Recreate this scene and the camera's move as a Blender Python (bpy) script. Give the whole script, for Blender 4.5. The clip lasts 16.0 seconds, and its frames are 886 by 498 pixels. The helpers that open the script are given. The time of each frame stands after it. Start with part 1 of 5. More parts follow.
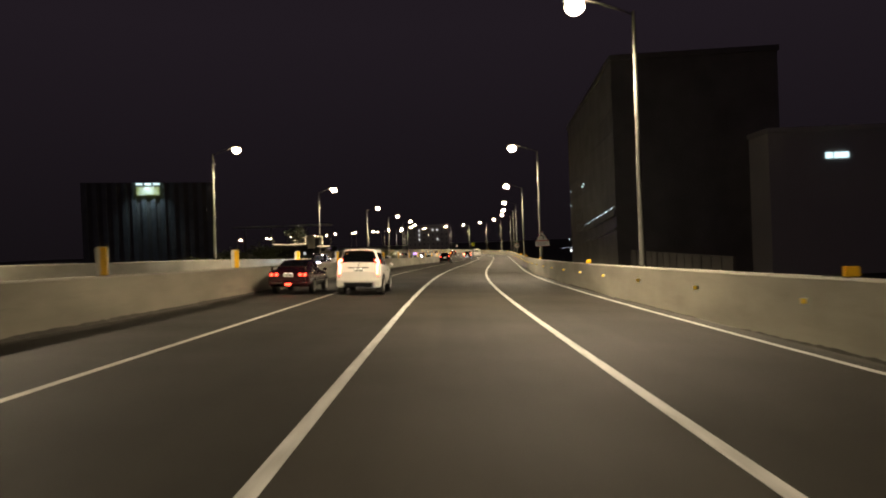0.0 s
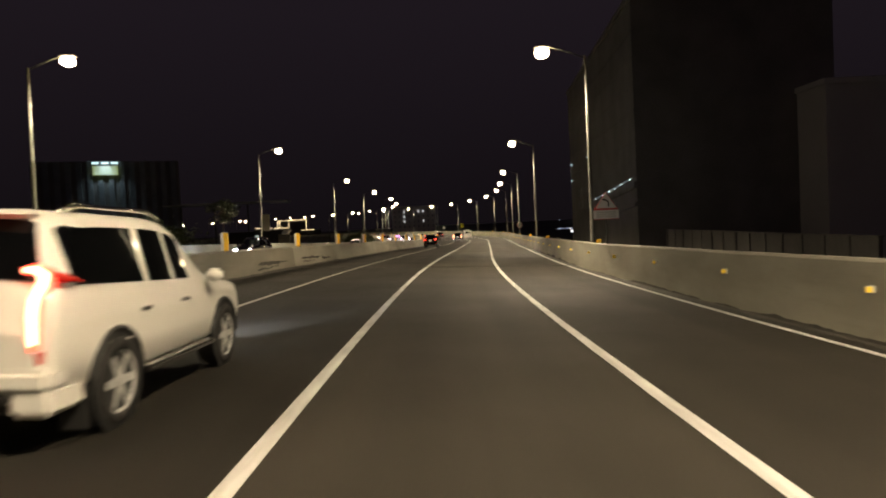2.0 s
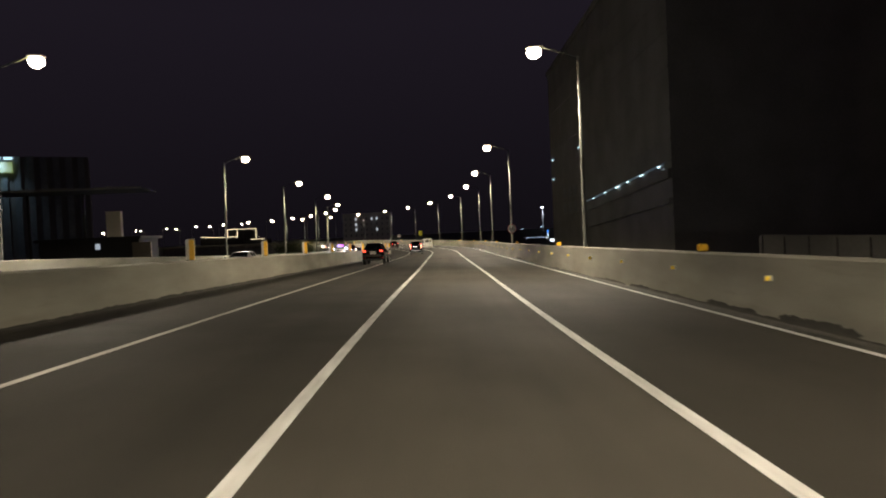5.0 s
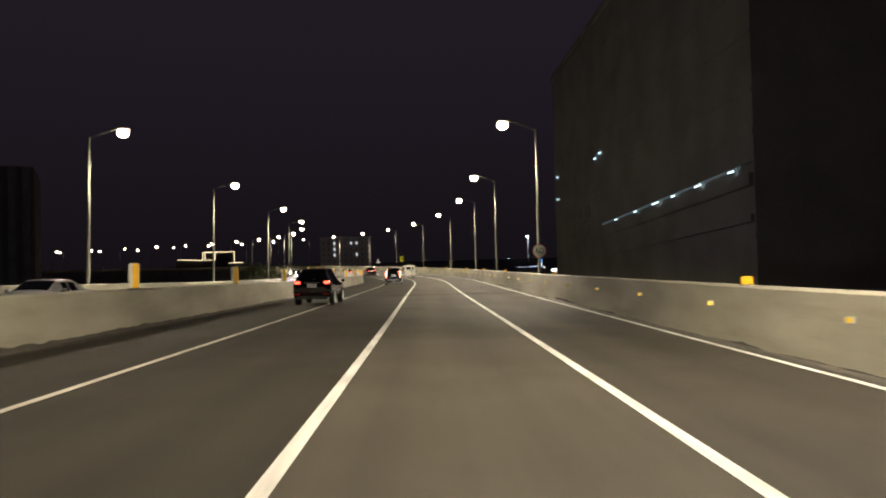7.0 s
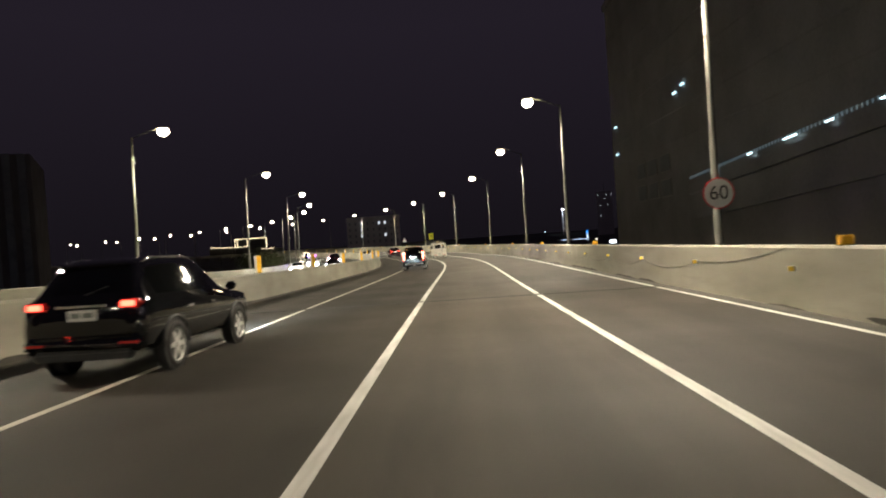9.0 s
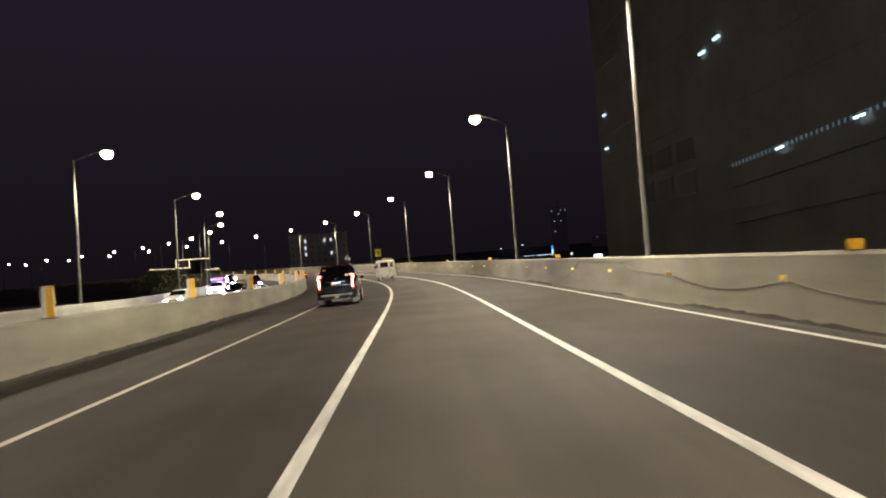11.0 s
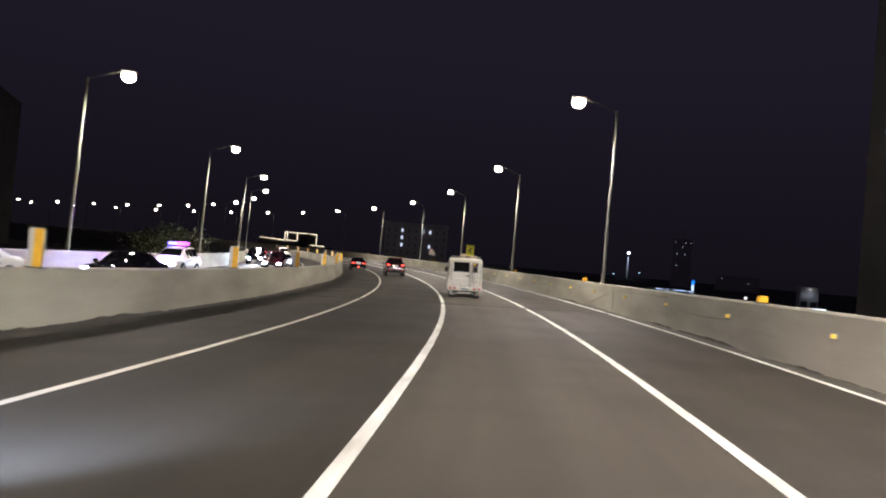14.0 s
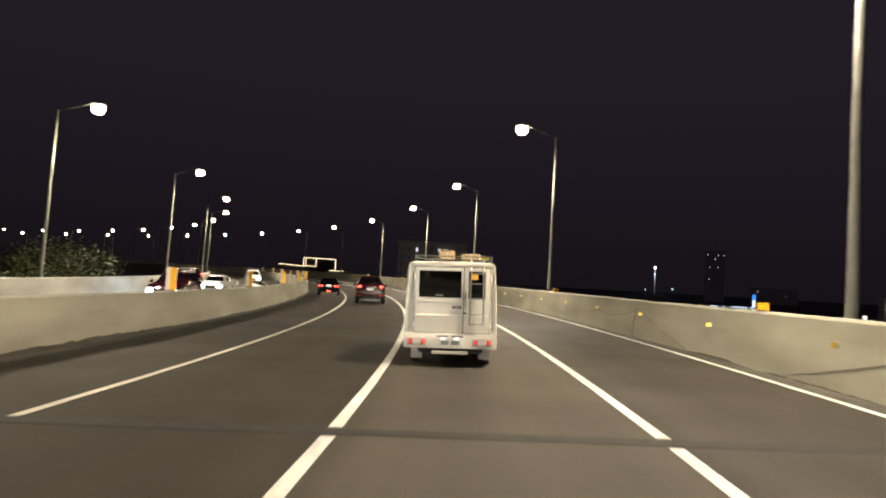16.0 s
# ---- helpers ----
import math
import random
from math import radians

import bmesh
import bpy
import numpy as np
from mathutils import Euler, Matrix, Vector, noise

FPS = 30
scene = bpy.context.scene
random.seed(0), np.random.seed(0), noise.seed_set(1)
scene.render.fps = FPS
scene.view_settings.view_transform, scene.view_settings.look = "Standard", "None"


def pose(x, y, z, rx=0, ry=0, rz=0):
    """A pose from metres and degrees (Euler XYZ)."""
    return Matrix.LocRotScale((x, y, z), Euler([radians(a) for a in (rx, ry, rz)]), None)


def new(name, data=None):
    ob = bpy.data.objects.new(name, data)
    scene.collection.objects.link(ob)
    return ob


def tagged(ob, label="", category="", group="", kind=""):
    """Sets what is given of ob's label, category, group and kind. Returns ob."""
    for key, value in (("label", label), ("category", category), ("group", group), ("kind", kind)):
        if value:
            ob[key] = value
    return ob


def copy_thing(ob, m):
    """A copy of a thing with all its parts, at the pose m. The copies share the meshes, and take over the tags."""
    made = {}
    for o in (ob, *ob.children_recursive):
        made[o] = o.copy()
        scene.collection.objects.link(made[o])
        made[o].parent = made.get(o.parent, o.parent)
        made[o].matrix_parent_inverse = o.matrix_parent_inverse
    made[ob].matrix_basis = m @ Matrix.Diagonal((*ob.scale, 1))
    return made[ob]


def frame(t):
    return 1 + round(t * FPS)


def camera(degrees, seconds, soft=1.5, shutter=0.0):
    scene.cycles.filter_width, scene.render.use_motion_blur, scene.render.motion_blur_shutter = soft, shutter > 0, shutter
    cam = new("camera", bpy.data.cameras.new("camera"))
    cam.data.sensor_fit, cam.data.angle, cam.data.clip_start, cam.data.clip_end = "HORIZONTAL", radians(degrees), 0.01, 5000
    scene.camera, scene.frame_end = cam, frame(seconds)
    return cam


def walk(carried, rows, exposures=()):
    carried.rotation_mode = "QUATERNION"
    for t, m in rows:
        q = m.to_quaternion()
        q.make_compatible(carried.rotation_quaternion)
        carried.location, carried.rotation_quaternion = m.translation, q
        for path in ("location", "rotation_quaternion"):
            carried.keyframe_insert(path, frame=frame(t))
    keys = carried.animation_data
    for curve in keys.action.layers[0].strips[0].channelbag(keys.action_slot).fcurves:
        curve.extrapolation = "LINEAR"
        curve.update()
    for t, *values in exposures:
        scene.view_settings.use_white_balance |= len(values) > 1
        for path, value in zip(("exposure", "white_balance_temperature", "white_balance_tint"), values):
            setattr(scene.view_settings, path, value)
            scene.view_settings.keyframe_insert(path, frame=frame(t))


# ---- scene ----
# ---- camera and its way ----
cam = camera(66.775, 16.0, soft=2.0, shutter=0.35)


def held(x, y, z, yaw, pitch, roll):
    return pose(x, y, z, 90 + pitch, 0, -yaw) @ pose(0, 0, 0, 0, 0, roll)


PATH = [
    (0, -0.393, 10.225, 1.334, 0.19, -0.54, -2.36),
    (0.5, -0.371, 16.013, 1.225, 1.39, -0.77, -2.76),
    (1, -0.329, 21.221, 1.105, 1.21, -0.67, -2.52),
    (1.5, -0.229, 26.632, 1.002, 0.87, -2.17, -1.64),
    (2, -0.105, 32.182, 0.906, 1.24, -2.08, -2.90),
    (2.5, 0.004, 38.046, 0.765, 5.12, -1.65, -3.77),
    (3, 0.155, 43.843, 0.662, 6.29, -1.55, -3.11),
    (3.5, 0.337, 49.384, 0.568, 5.17, -2.39, -3.92),
    (4, 0.569, 54.621, 0.495, 5.22, -3.13, -4.18),
    (4.5, 0.827, 59.711, 0.427, 7.33, -2.70, -5.32),
    (5, 1.073, 65.106, 0.295, 5.00, -1.43, -2.72),
    (5.625, 1.519, 71.915, 0.196, 5.64, -1.02, -2.51),
    (6.25, 2.034, 78.803, 0.094, 6.14, -0.14, -2.05),
    (6.875, 2.588, 85.673, -0.009, 6.47, 0.75, -1.58),
    (7.5, 3.153, 92.431, -0.112, 6.58, 1.15, -1.37),
    (8, 3.666, 97.761, -0.171, 6.62, -0.02, -1.59),
    (8.5, 4.161, 103.207, -0.244, 5.80, -0.57, -2.42),
    (9, 4.634, 108.890, -0.357, 3.60, -0.86, -3.93),
    (9.625, 5.191, 115.869, -0.461, 4.27, -0.64, -4.03),
    (10.25, 5.728, 122.657, -0.560, 5.90, -0.17, -4.24),
    (10.875, 6.262, 129.349, -0.655, 7.59, 0.31, -4.46),
    (11.5, 6.808, 136.042, -0.747, 8.47, 0.53, -4.56),
    (12, 7.312, 141.416, -0.808, 8.55, -0.10, -0.95),
    (12.5, 7.808, 146.765, -0.853, 6.75, -0.39, 1.54),
    (13, 8.287, 152.218, -0.947, 4.19, 0.35, 1.94),
    (13.5, 8.753, 157.790, -1.009, 3.03, 1.12, 3.58),
    (14, 9.203, 163.406, -1.064, -1.15, 0.93, 4.96),
    (14.5, 9.567, 168.655, -1.121, -1.25, 1.51, 3.73),
    (15, 9.877, 174.237, -1.197, -3.01, 1.52, 3.12),
    (15.5, 10.116, 179.579, -1.222, -3.22, 2.24, 2.35),
    (16, 10.260, 184.906, -1.256, -3.13, 2.64, 3.18),
]
walk(cam, [(r[0], held(*r[1:])) for r in PATH],
     [(0, 0.65, 6800, 10), (1, 0.30, 7000, 10), (1.6, 0.22, 7000, 10), (2.5, 0.65, 6600, 10), (4, 0.32, 6600, 10), (5, 0.42, 6000, 9), (8, 0.82, 6200, 9), (9, 0.88, 6000, 8), (11.5, 0.60, 6000, 11), (12.5, 0.42, 6400, 12), (13.5, 0.55, 5600, 14), (14, 0.65, 5400, 17), (14.5, 0.80, 5300, 17), (15, 0.75, 6100, 11), (16, 0.88, 6200, 10)])

# ---- night sky and exposure ----
scene.view_settings.exposure = 0.0
night = bpy.data.worlds.new("night_sky")
scene.world = night
night.use_nodes = True
bg = night.node_tree.nodes["Background"]
bg.inputs["Strength"].default_value = 0.0135
# the haze over the land is darker than the sky above
sky_dir = night.node_tree.nodes.new("ShaderNodeTexCoord")
sky_z = night.node_tree.nodes.new("ShaderNodeSeparateXYZ")
sky_ramp = night.node_tree.nodes.new("ShaderNodeValToRGB")
sky_ramp.color_ramp.elements[0].position, sky_ramp.color_ramp.elements[0].color = 0.0, (0.33, 0.25, 0.33, 1)
sky_ramp.color_ramp.elements[1].position, sky_ramp.color_ramp.elements[1].color = 0.3, (0.66, 0.48, 0.7, 1)
night.node_tree.links.new(sky_dir.outputs["Generated"], sky_z.inputs["Vector"])
night.node_tree.links.new(sky_z.outputs["Z"], sky_ramp.inputs["Fac"])
night.node_tree.links.new(sky_ramp.outputs["Color"], bg.inputs["Color"])

# ---- the line of the road: curvature, grade and cross fall every 40 m ----
NODES = np.arange(-60, 761, 40.0)
BEND = np.array([0.000397, 0.000397, 0.000386, 0.002085, -0.000499, 0.000551, -0.004090, -0.003497, -0.004151, -0.003798, -0.004057, -0.004054, -0.004003, -0.004003, -0.004003, -0.004003, -0.004003, -0.004003, -0.004003, -0.004003, -0.004003])
GRADE = np.array([-0.018716, -0.020047, -0.022093, -0.014745, -0.015716, -0.012949, -0.008154, 0.001882, 0.004823, 0.008332, 0.005812, 0.000378, -0.000580, -0.000448, -0.000348, -0.000272, -0.000216, -0.000175, -0.000147, -0.000129, -0.000121])
FALL = np.array([0.027904, 0.031005, 0.038370, 0.038437, 0.021654, -0.006595, -0.024098, -0.026522, -0.021997, -0.021751, -0.019165, -0.017761, -0.014412, -0.010377, -0.007495, -0.005446, -0.004001, -0.003001, -0.002335, -0.001928, -0.001735])
S_ALL = np.arange(-60, 761, 2.0)
I0 = int(np.searchsorted(S_ALL, 0))


def summed(v):
    a = np.cumsum((v + np.roll(v, 1)) / 2 * 2)
    return a - a[I0]


HEAD = summed(np.interp(S_ALL, NODES, BEND))
MID = (HEAD + np.roll(HEAD, 1)) / 2
LINE_X = np.cumsum(np.sin(MID) * 2)
LINE_Y = np.cumsum(np.cos(MID) * 2)
LINE_X, LINE_Y = LINE_X - LINE_X[I0], LINE_Y - LINE_Y[I0]
LINE_Z = summed(np.interp(S_ALL, NODES, GRADE))
CROSS = np.interp(S_ALL, NODES, FALL)


def at(s, l, z=0.0):
    """The place s metres along the road, l metres to the right of the lane's middle, z above the road."""
    h = np.interp(s, S_ALL, HEAD)
    return Vector((np.interp(s, S_ALL, LINE_X) + l * math.cos(h), np.interp(s, S_ALL, LINE_Y) - l * math.sin(h),
                   np.interp(s, S_ALL, LINE_Z) - l * np.interp(s, S_ALL, CROSS) + z))


def upright(s, l, z=0.0, turn=0.0):
    p = at(s, l, z)
    return pose(*p, 0, 0, -math.degrees(np.interp(s, S_ALL, HEAD)) + turn)


def on_road(s, l, turn=0.0, z=0.004):
    """A vehicle's pose: its wheels on the sloping road, its nose ahead, or turned round."""
    o = at(s, l, z)
    x = (at(s, l + 1) - at(s, l)).normalized()
    y = (at(s + 1, l) - at(s - 1, l)).normalized()
    zz = x.cross(y).normalized()
    y = zz.cross(x)
    m = Matrix((x, y, zz)).transposed().to_4x4()
    m.translation = o
    return m @ pose(0, 0, 0, 0, 0, turn)


ROAD_FROM, ROAD_TO = -50.0, 520.0
WALL_R, WALL_M, WALL_L = 5.64, -8.45, -19.5
GROUND_Z = -7.0


# ---- materials ----
def material(name, base, rough=0.6, metal=0.0, second=None, fine=40.0, coarse=2.0, mix=0.5, bump=0.0, rvar=0.1, random_tint=0.0, coat=0.0):
    m = bpy.data.materials.new(name)
    m.use_nodes = True
    nt = m.node_tree
    b = nt.nodes["Principled BSDF"]
    b.inputs["Metallic"].default_value = metal
    b.inputs["Coat Weight"].default_value = coat
    second = second or tuple(c * 0.6 for c in base)
    tc = nt.nodes.new("ShaderNodeTexCoord")
    n1 = nt.nodes.new("ShaderNodeTexNoise")
    n1.inputs["Scale"].default_value, n1.inputs["Detail"].default_value = fine, 3
    n2 = nt.nodes.new("ShaderNodeTexNoise")
    n2.inputs["Scale"].default_value, n2.inputs["Detail"].default_value = coarse, 4
    nt.links.new(tc.outputs["Object"], n1.inputs["Vector"])
    nt.links.new(tc.outputs["Object"], n2.inputs["Vector"])
    add = nt.nodes.new("ShaderNodeMath")
    add.operation = "MULTIPLY_ADD"
    add.inputs[1].default_value = 0.4
    nt.links.new(n1.outputs["Fac"], add.inputs[0])
    nt.links.new(n2.outputs["Fac"], add.inputs[2])
    ramp = nt.nodes.new("ShaderNodeMapRange")
    ramp.inputs["From Min"].default_value, ramp.inputs["From Max"].default_value = 0.45, 0.95
    ramp.inputs["To Max"].default_value = mix
    nt.links.new(add.outputs[0], ramp.inputs["Value"])
    mx = nt.nodes.new("ShaderNodeMix")
    mx.data_type = "RGBA"
    mx.inputs["A"].default_value, mx.inputs["B"].default_value = (*base, 1), (*second, 1)
    nt.links.new(ramp.outputs["Result"], mx.inputs["Factor"])
    out = mx.outputs["Result"]
    if random_tint:
        info = nt.nodes.new("ShaderNodeObjectInfo")
        hsv = nt.nodes.new("ShaderNodeHueSaturation")
        mr = nt.nodes.new("ShaderNodeMapRange")
        mr.inputs["To Min"].default_value, mr.inputs["To Max"].default_value = 1 - random_tint, 1 + random_tint
        nt.links.new(info.outputs["Random"], mr.inputs["Value"])
        nt.links.new(mr.outputs["Result"], hsv.inputs["Value"])
        nt.links.new(out, hsv.inputs["Color"])
        out = hsv.outputs["Color"]
    nt.links.new(out, b.inputs["Base Color"])
    rr = nt.nodes.new("ShaderNodeMapRange")
    rr.inputs["To Min"].default_value, rr.inputs["To Max"].default_value = max(0.02, rough - rvar), min(1, rough + rvar)
    nt.links.new(n2.outputs["Fac"], rr.inputs["Value"])
    nt.links.new(rr.outputs["Result"], b.inputs["Roughness"])
    if bump:
        bp = nt.nodes.new("ShaderNodeBump")
        bp.inputs["Strength"].default_value, bp.inputs["Distance"].default_value = bump, 0.01
        nt.links.new(n1.outputs["Fac"], bp.inputs["Height"])
        nt.links.new(bp.outputs["Normal"], b.inputs["Normal"])
    return m


def glowing(name, colour, strength, base=(0.5, 0.5, 0.5)):
    m = bpy.data.materials.new(name)
    m.use_nodes = True
    b = m.node_tree.nodes["Principled BSDF"]
    b.inputs["Base Color"].default_value = (*base, 1)
    b.inputs["Emission Color"].default_value = (*colour, 1)
    b.inputs["Emission Strength"].default_value = strength
    b.inputs["Roughness"].default_value = 0.25
    return m


def tinted_glass(name, colour, through_it):
    m = bpy.data.materials.new(name)
    m.use_nodes = True
    b = m.node_tree.nodes["Principled BSDF"]
    b.inputs["Base Color"].default_value = (*colour, 1)
    b.inputs["Roughness"].default_value = 0.04
    b.inputs["Transmission Weight"].default_value = through_it
    b.inputs["IOR"].default_value = 1.45
    return m


def along_road(name, base, second, streak, fine, bump, rough):
    """A surface laid in strips along the road: fine grain, long faint streaks and blotches, from the map of s and l."""
    m = material(name, base, rough, second=second, fine=fine, coarse=0.35, mix=0.75, bump=bump)
    nt = m.node_tree
    b = nt.nodes["Principled BSDF"]
    uv = nt.nodes.new("ShaderNodeUVMap")
    mp = nt.nodes.new("ShaderNodeMapping")
    mp.inputs["Scale"].default_value = (streak[0], streak[1], 1)
    nz = nt.nodes.new("ShaderNodeTexNoise")
    nz.inputs["Scale"].default_value, nz.inputs["Detail"].default_value = 1.0, 5
    nt.links.new(uv.outputs["UV"], mp.inputs["Vector"])
    nt.links.new(mp.outputs["Vector"], nz.inputs["Vector"])
    mr = nt.nodes.new("ShaderNodeMapRange")
    mr.inputs["From Min"].default_value, mr.inputs["From Max"].default_value = 0.3, 0.7
    mr.inputs["To Min"].default_value, mr.inputs["To Max"].default_value = 0.72, 1.25
    nt.links.new(nz.outputs["Fac"], mr.inputs["Value"])
    hsv = nt.nodes.new("ShaderNodeHueSaturation")
    old = b.inputs["Base Color"].links[0].from_socket
    nt.links.new(old, hsv.inputs["Color"])
    nt.links.new(mr.outputs["Result"], hsv.inputs["Value"])
    nt.links.new(hsv.outputs["Color"], b.inputs["Base Color"])
    return m


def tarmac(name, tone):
    """tone scales the grey of a strip, by the span's age and by painted headlight glow."""
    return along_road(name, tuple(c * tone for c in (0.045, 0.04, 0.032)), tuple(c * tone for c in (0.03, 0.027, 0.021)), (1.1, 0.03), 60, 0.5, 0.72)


# headlight glow painted in: middle lane paler, left lanes and shoulder darker
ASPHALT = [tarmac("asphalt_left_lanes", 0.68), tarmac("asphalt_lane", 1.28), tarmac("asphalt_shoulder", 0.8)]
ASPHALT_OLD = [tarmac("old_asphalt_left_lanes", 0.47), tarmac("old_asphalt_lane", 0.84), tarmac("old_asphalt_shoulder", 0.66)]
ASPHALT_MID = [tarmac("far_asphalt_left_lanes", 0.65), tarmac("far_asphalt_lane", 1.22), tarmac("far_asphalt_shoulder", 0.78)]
CONCRETE = along_road("parapet_concrete", (0.3, 0.282, 0.225), (0.222, 0.207, 0.164), (0.9, 0.22), 25, 0.25, 0.75)


def stained(m, scale, low, high, depth, colour):
    """Ragged dark patches drawn out along the wall, as from seepage and scrapes."""
    nt = m.node_tree
    b = nt.nodes["Principled BSDF"]
    uv = nt.nodes.new("ShaderNodeUVMap")
    mp = nt.nodes.new("ShaderNodeMapping")
    mp.inputs["Scale"].default_value = (scale[0], scale[1], 1)
    nz = nt.nodes.new("ShaderNodeTexNoise")
    nz.inputs["Scale"].default_value, nz.inputs["Detail"].default_value, nz.inputs["Roughness"].default_value = 1.0, 7, 0.65
    nt.links.new(uv.outputs["UV"], mp.inputs["Vector"])
    nt.links.new(mp.outputs["Vector"], nz.inputs["Vector"])
    mr = nt.nodes.new("ShaderNodeMapRange")
    mr.inputs["From Min"].default_value, mr.inputs["From Max"].default_value = low, high
    mr.inputs["To Max"].default_value = depth
    nt.links.new(nz.outputs["Fac"], mr.inputs["Value"])
    mx = nt.nodes.new("ShaderNodeMix")
    mx.data_type = "RGBA"
    mx.inputs["B"].default_value = (*colour, 1)
    old = b.inputs["Base Color"].links[0].from_socket
    nt.links.new(old, mx.inputs["A"])
    nt.links.new(mr.outputs["Result"], mx.inputs["Factor"])
    nt.links.new(mx.outputs["Result"], b.inputs["Base Color"])
    return m


# darker concrete for the median up to s = 66
CONCRETE_DARK = along_road("median_concrete", (0.19, 0.175, 0.132), (0.135, 0.124, 0.094), (0.9, 0.22), 25, 0.25, 0.75)
stained(CONCRETE, (2.2, 0.2), 0.56, 0.72, 0.35, (0.12, 0.11, 0.085))
stained(CONCRETE_DARK, (2.2, 0.16), 0.54, 0.7, 0.45, (0.09, 0.082, 0.062))
for tar in ASPHALT + ASPHALT_OLD + ASPHALT_MID:
    tar.node_tree.nodes["Principled BSDF"].inputs["Specular IOR Level"].default_value = 0.2
    stained(tar, (0.7, 0.12), 0.58, 0.72, 0.5, (0.022, 0.02, 0.018))
PAINT_WHITE = along_road("road_paint_white", (0.6, 0.6, 0.575), (0.45, 0.45, 0.43), (6.0, 0.8), 50, 0.15, 0.55)
PAINT_YELLOWED = along_road("road_paint_yellowed", (0.52, 0.495, 0.425), (0.37, 0.35, 0.3), (6.0, 0.8), 50, 0.15, 0.55)
GRIT = material("gutter_grit", (0.03, 0.027, 0.022), 0.9, second=(0.07, 0.062, 0.05), fine=18, coarse=1.4, mix=0.9, bump=0.8)
SOIL = material("night_ground", (0.035, 0.035, 0.028), 0.95, second=(0.02, 0.025, 0.014), fine=0.8, coarse=0.03, mix=0.9, bump=0.3)
RETAIN = material("retaining_concrete", (0.3, 0.29, 0.26), 0.85, second=(0.2, 0.19, 0.17), fine=6, coarse=0.3, bump=0.3)
RUBBER_JOINT = material("joint_rubber_and_steel", (0.014, 0.013, 0.012), 0.85, 0.0, fine=60, coarse=5)
GALVANISED = material("galvanised_steel", (0.1, 0.1, 0.088), 0.65, 0.2, second=(0.065, 0.065, 0.058), fine=30, coarse=3, mix=0.8, bump=0.05)
LADDER_STEEL = material("worn_ladder_steel", (0.42, 0.41, 0.38), 0.35, 0.7, second=(0.28, 0.26, 0.23), fine=30, coarse=6, mix=0.7)
HOUSING = material("lamp_housing_grey", (0.3, 0.3, 0.3), 0.5, 0.4, fine=20, coarse=5)
LAMP_LENS = glowing("lamp_lens", (1.0, 0.8, 0.46), 40.0)
YELLOW_POST = material("yellow_reflective_sheet", (0.85, 0.48, 0.02), 0.4, second=(0.62, 0.33, 0.02), fine=14, coarse=4, mix=0.6)
PALE_POST = material("pale_grey_plastic", (0.6, 0.58, 0.52), 0.5, fine=14, coarse=4, mix=0.5)
AMBER = material("amber_reflector", (0.98, 0.7, 0.08), 0.25, second=(0.92, 0.6, 0.05), fine=60, coarse=20, mix=0.4)
BLACK_CABLE = material("dark_cable", (0.12, 0.11, 0.09), 0.7)
SIGN_WHITE = material("sign_white_sheet", (0.82, 0.82, 0.8), 0.45, second=(0.68, 0.67, 0.63), fine=8, coarse=2, mix=0.5)
SIGN_RED = material("sign_red_sheet", (0.6, 0.03, 0.035), 0.4, fine=8, coarse=2, mix=0.4)
SIGN_GREY = material("sign_faded_grey", (0.58, 0.57, 0.55), 0.5)
SIGN_BLACK = material("sign_black_ink", (0.012, 0.012, 0.012), 0.5)
SIGN_YELLOW = material("sign_fluorescent_yellow", (0.92, 0.85, 0.04), 0.4, second=(0.85, 0.75, 0.03), fine=8, coarse=2, mix=0.4)
CAR_WHITE = material("car_paint_white", (0.75, 0.73, 0.68), 0.3, second=(0.68, 0.66, 0.6), fine=3, coarse=1, mix=0.4, rvar=0.06, coat=0.6)
CAR_RED = material("car_paint_dark_red", (0.022, 0.002, 0.004), 0.15, second=(0.015, 0.002, 0.003), fine=3, coarse=1, mix=0.4, rvar=0.05, coat=1.0)
CAR_BLACK = material("car_paint_black", (0.003, 0.003, 0.004), 0.06, second=(0.005, 0.005, 0.006), fine=3, coarse=1, mix=0.4, rvar=0.02, coat=0.5)
CAR_SILVER = material("car_paint_silver", (0.45, 0.46, 0.48), 0.32, 0.5, fine=3, coarse=1, mix=0.3, rvar=0.06, coat=0.5)
VAN_PAINT = material("van_paint_off_white", (0.87, 0.84, 0.75), 0.3, second=(0.8, 0.765, 0.67), fine=7, coarse=1.6, mix=0.5, bump=0.04, coat=0.3)
DARK_GLASS = tinted_glass("dark_tinted_glass", (0.004, 0.0045, 0.005), 0.4)
TYRE = material("tyre_rubber", (0.012, 0.0115, 0.011), 0.8, second=(0.025, 0.023, 0.02), fine=30, coarse=6, mix=0.6, bump=0.2)
ALLOY = material("alloy_wheel", (0.62, 0.62, 0.6), 0.3, 0.35, fine=20, coarse=5, mix=0.4)
RIM_WHITE = material("white_wheel_paint", (0.7, 0.69, 0.65), 0.4, fine=20, coarse=5, mix=0.4)
DARK_TRIM = material("black_plastic_trim", (0.02, 0.02, 0.02), 0.55, fine=40, coarse=4, bump=0.1)
CHROME = material("chrome", (0.75, 0.75, 0.75), 0.12, 1.0, fine=10, coarse=3, mix=0.2, rvar=0.04)
TAIL_RED = glowing("tail_lamp_lit", (1.0, 0.06, 0.03), 6.0, (0.5, 0.01, 0.01))
TAIL_CORE = glowing("tail_lamp_core", (1.0, 0.4, 0.22), 8.0, (0.6, 0.1, 0.1))
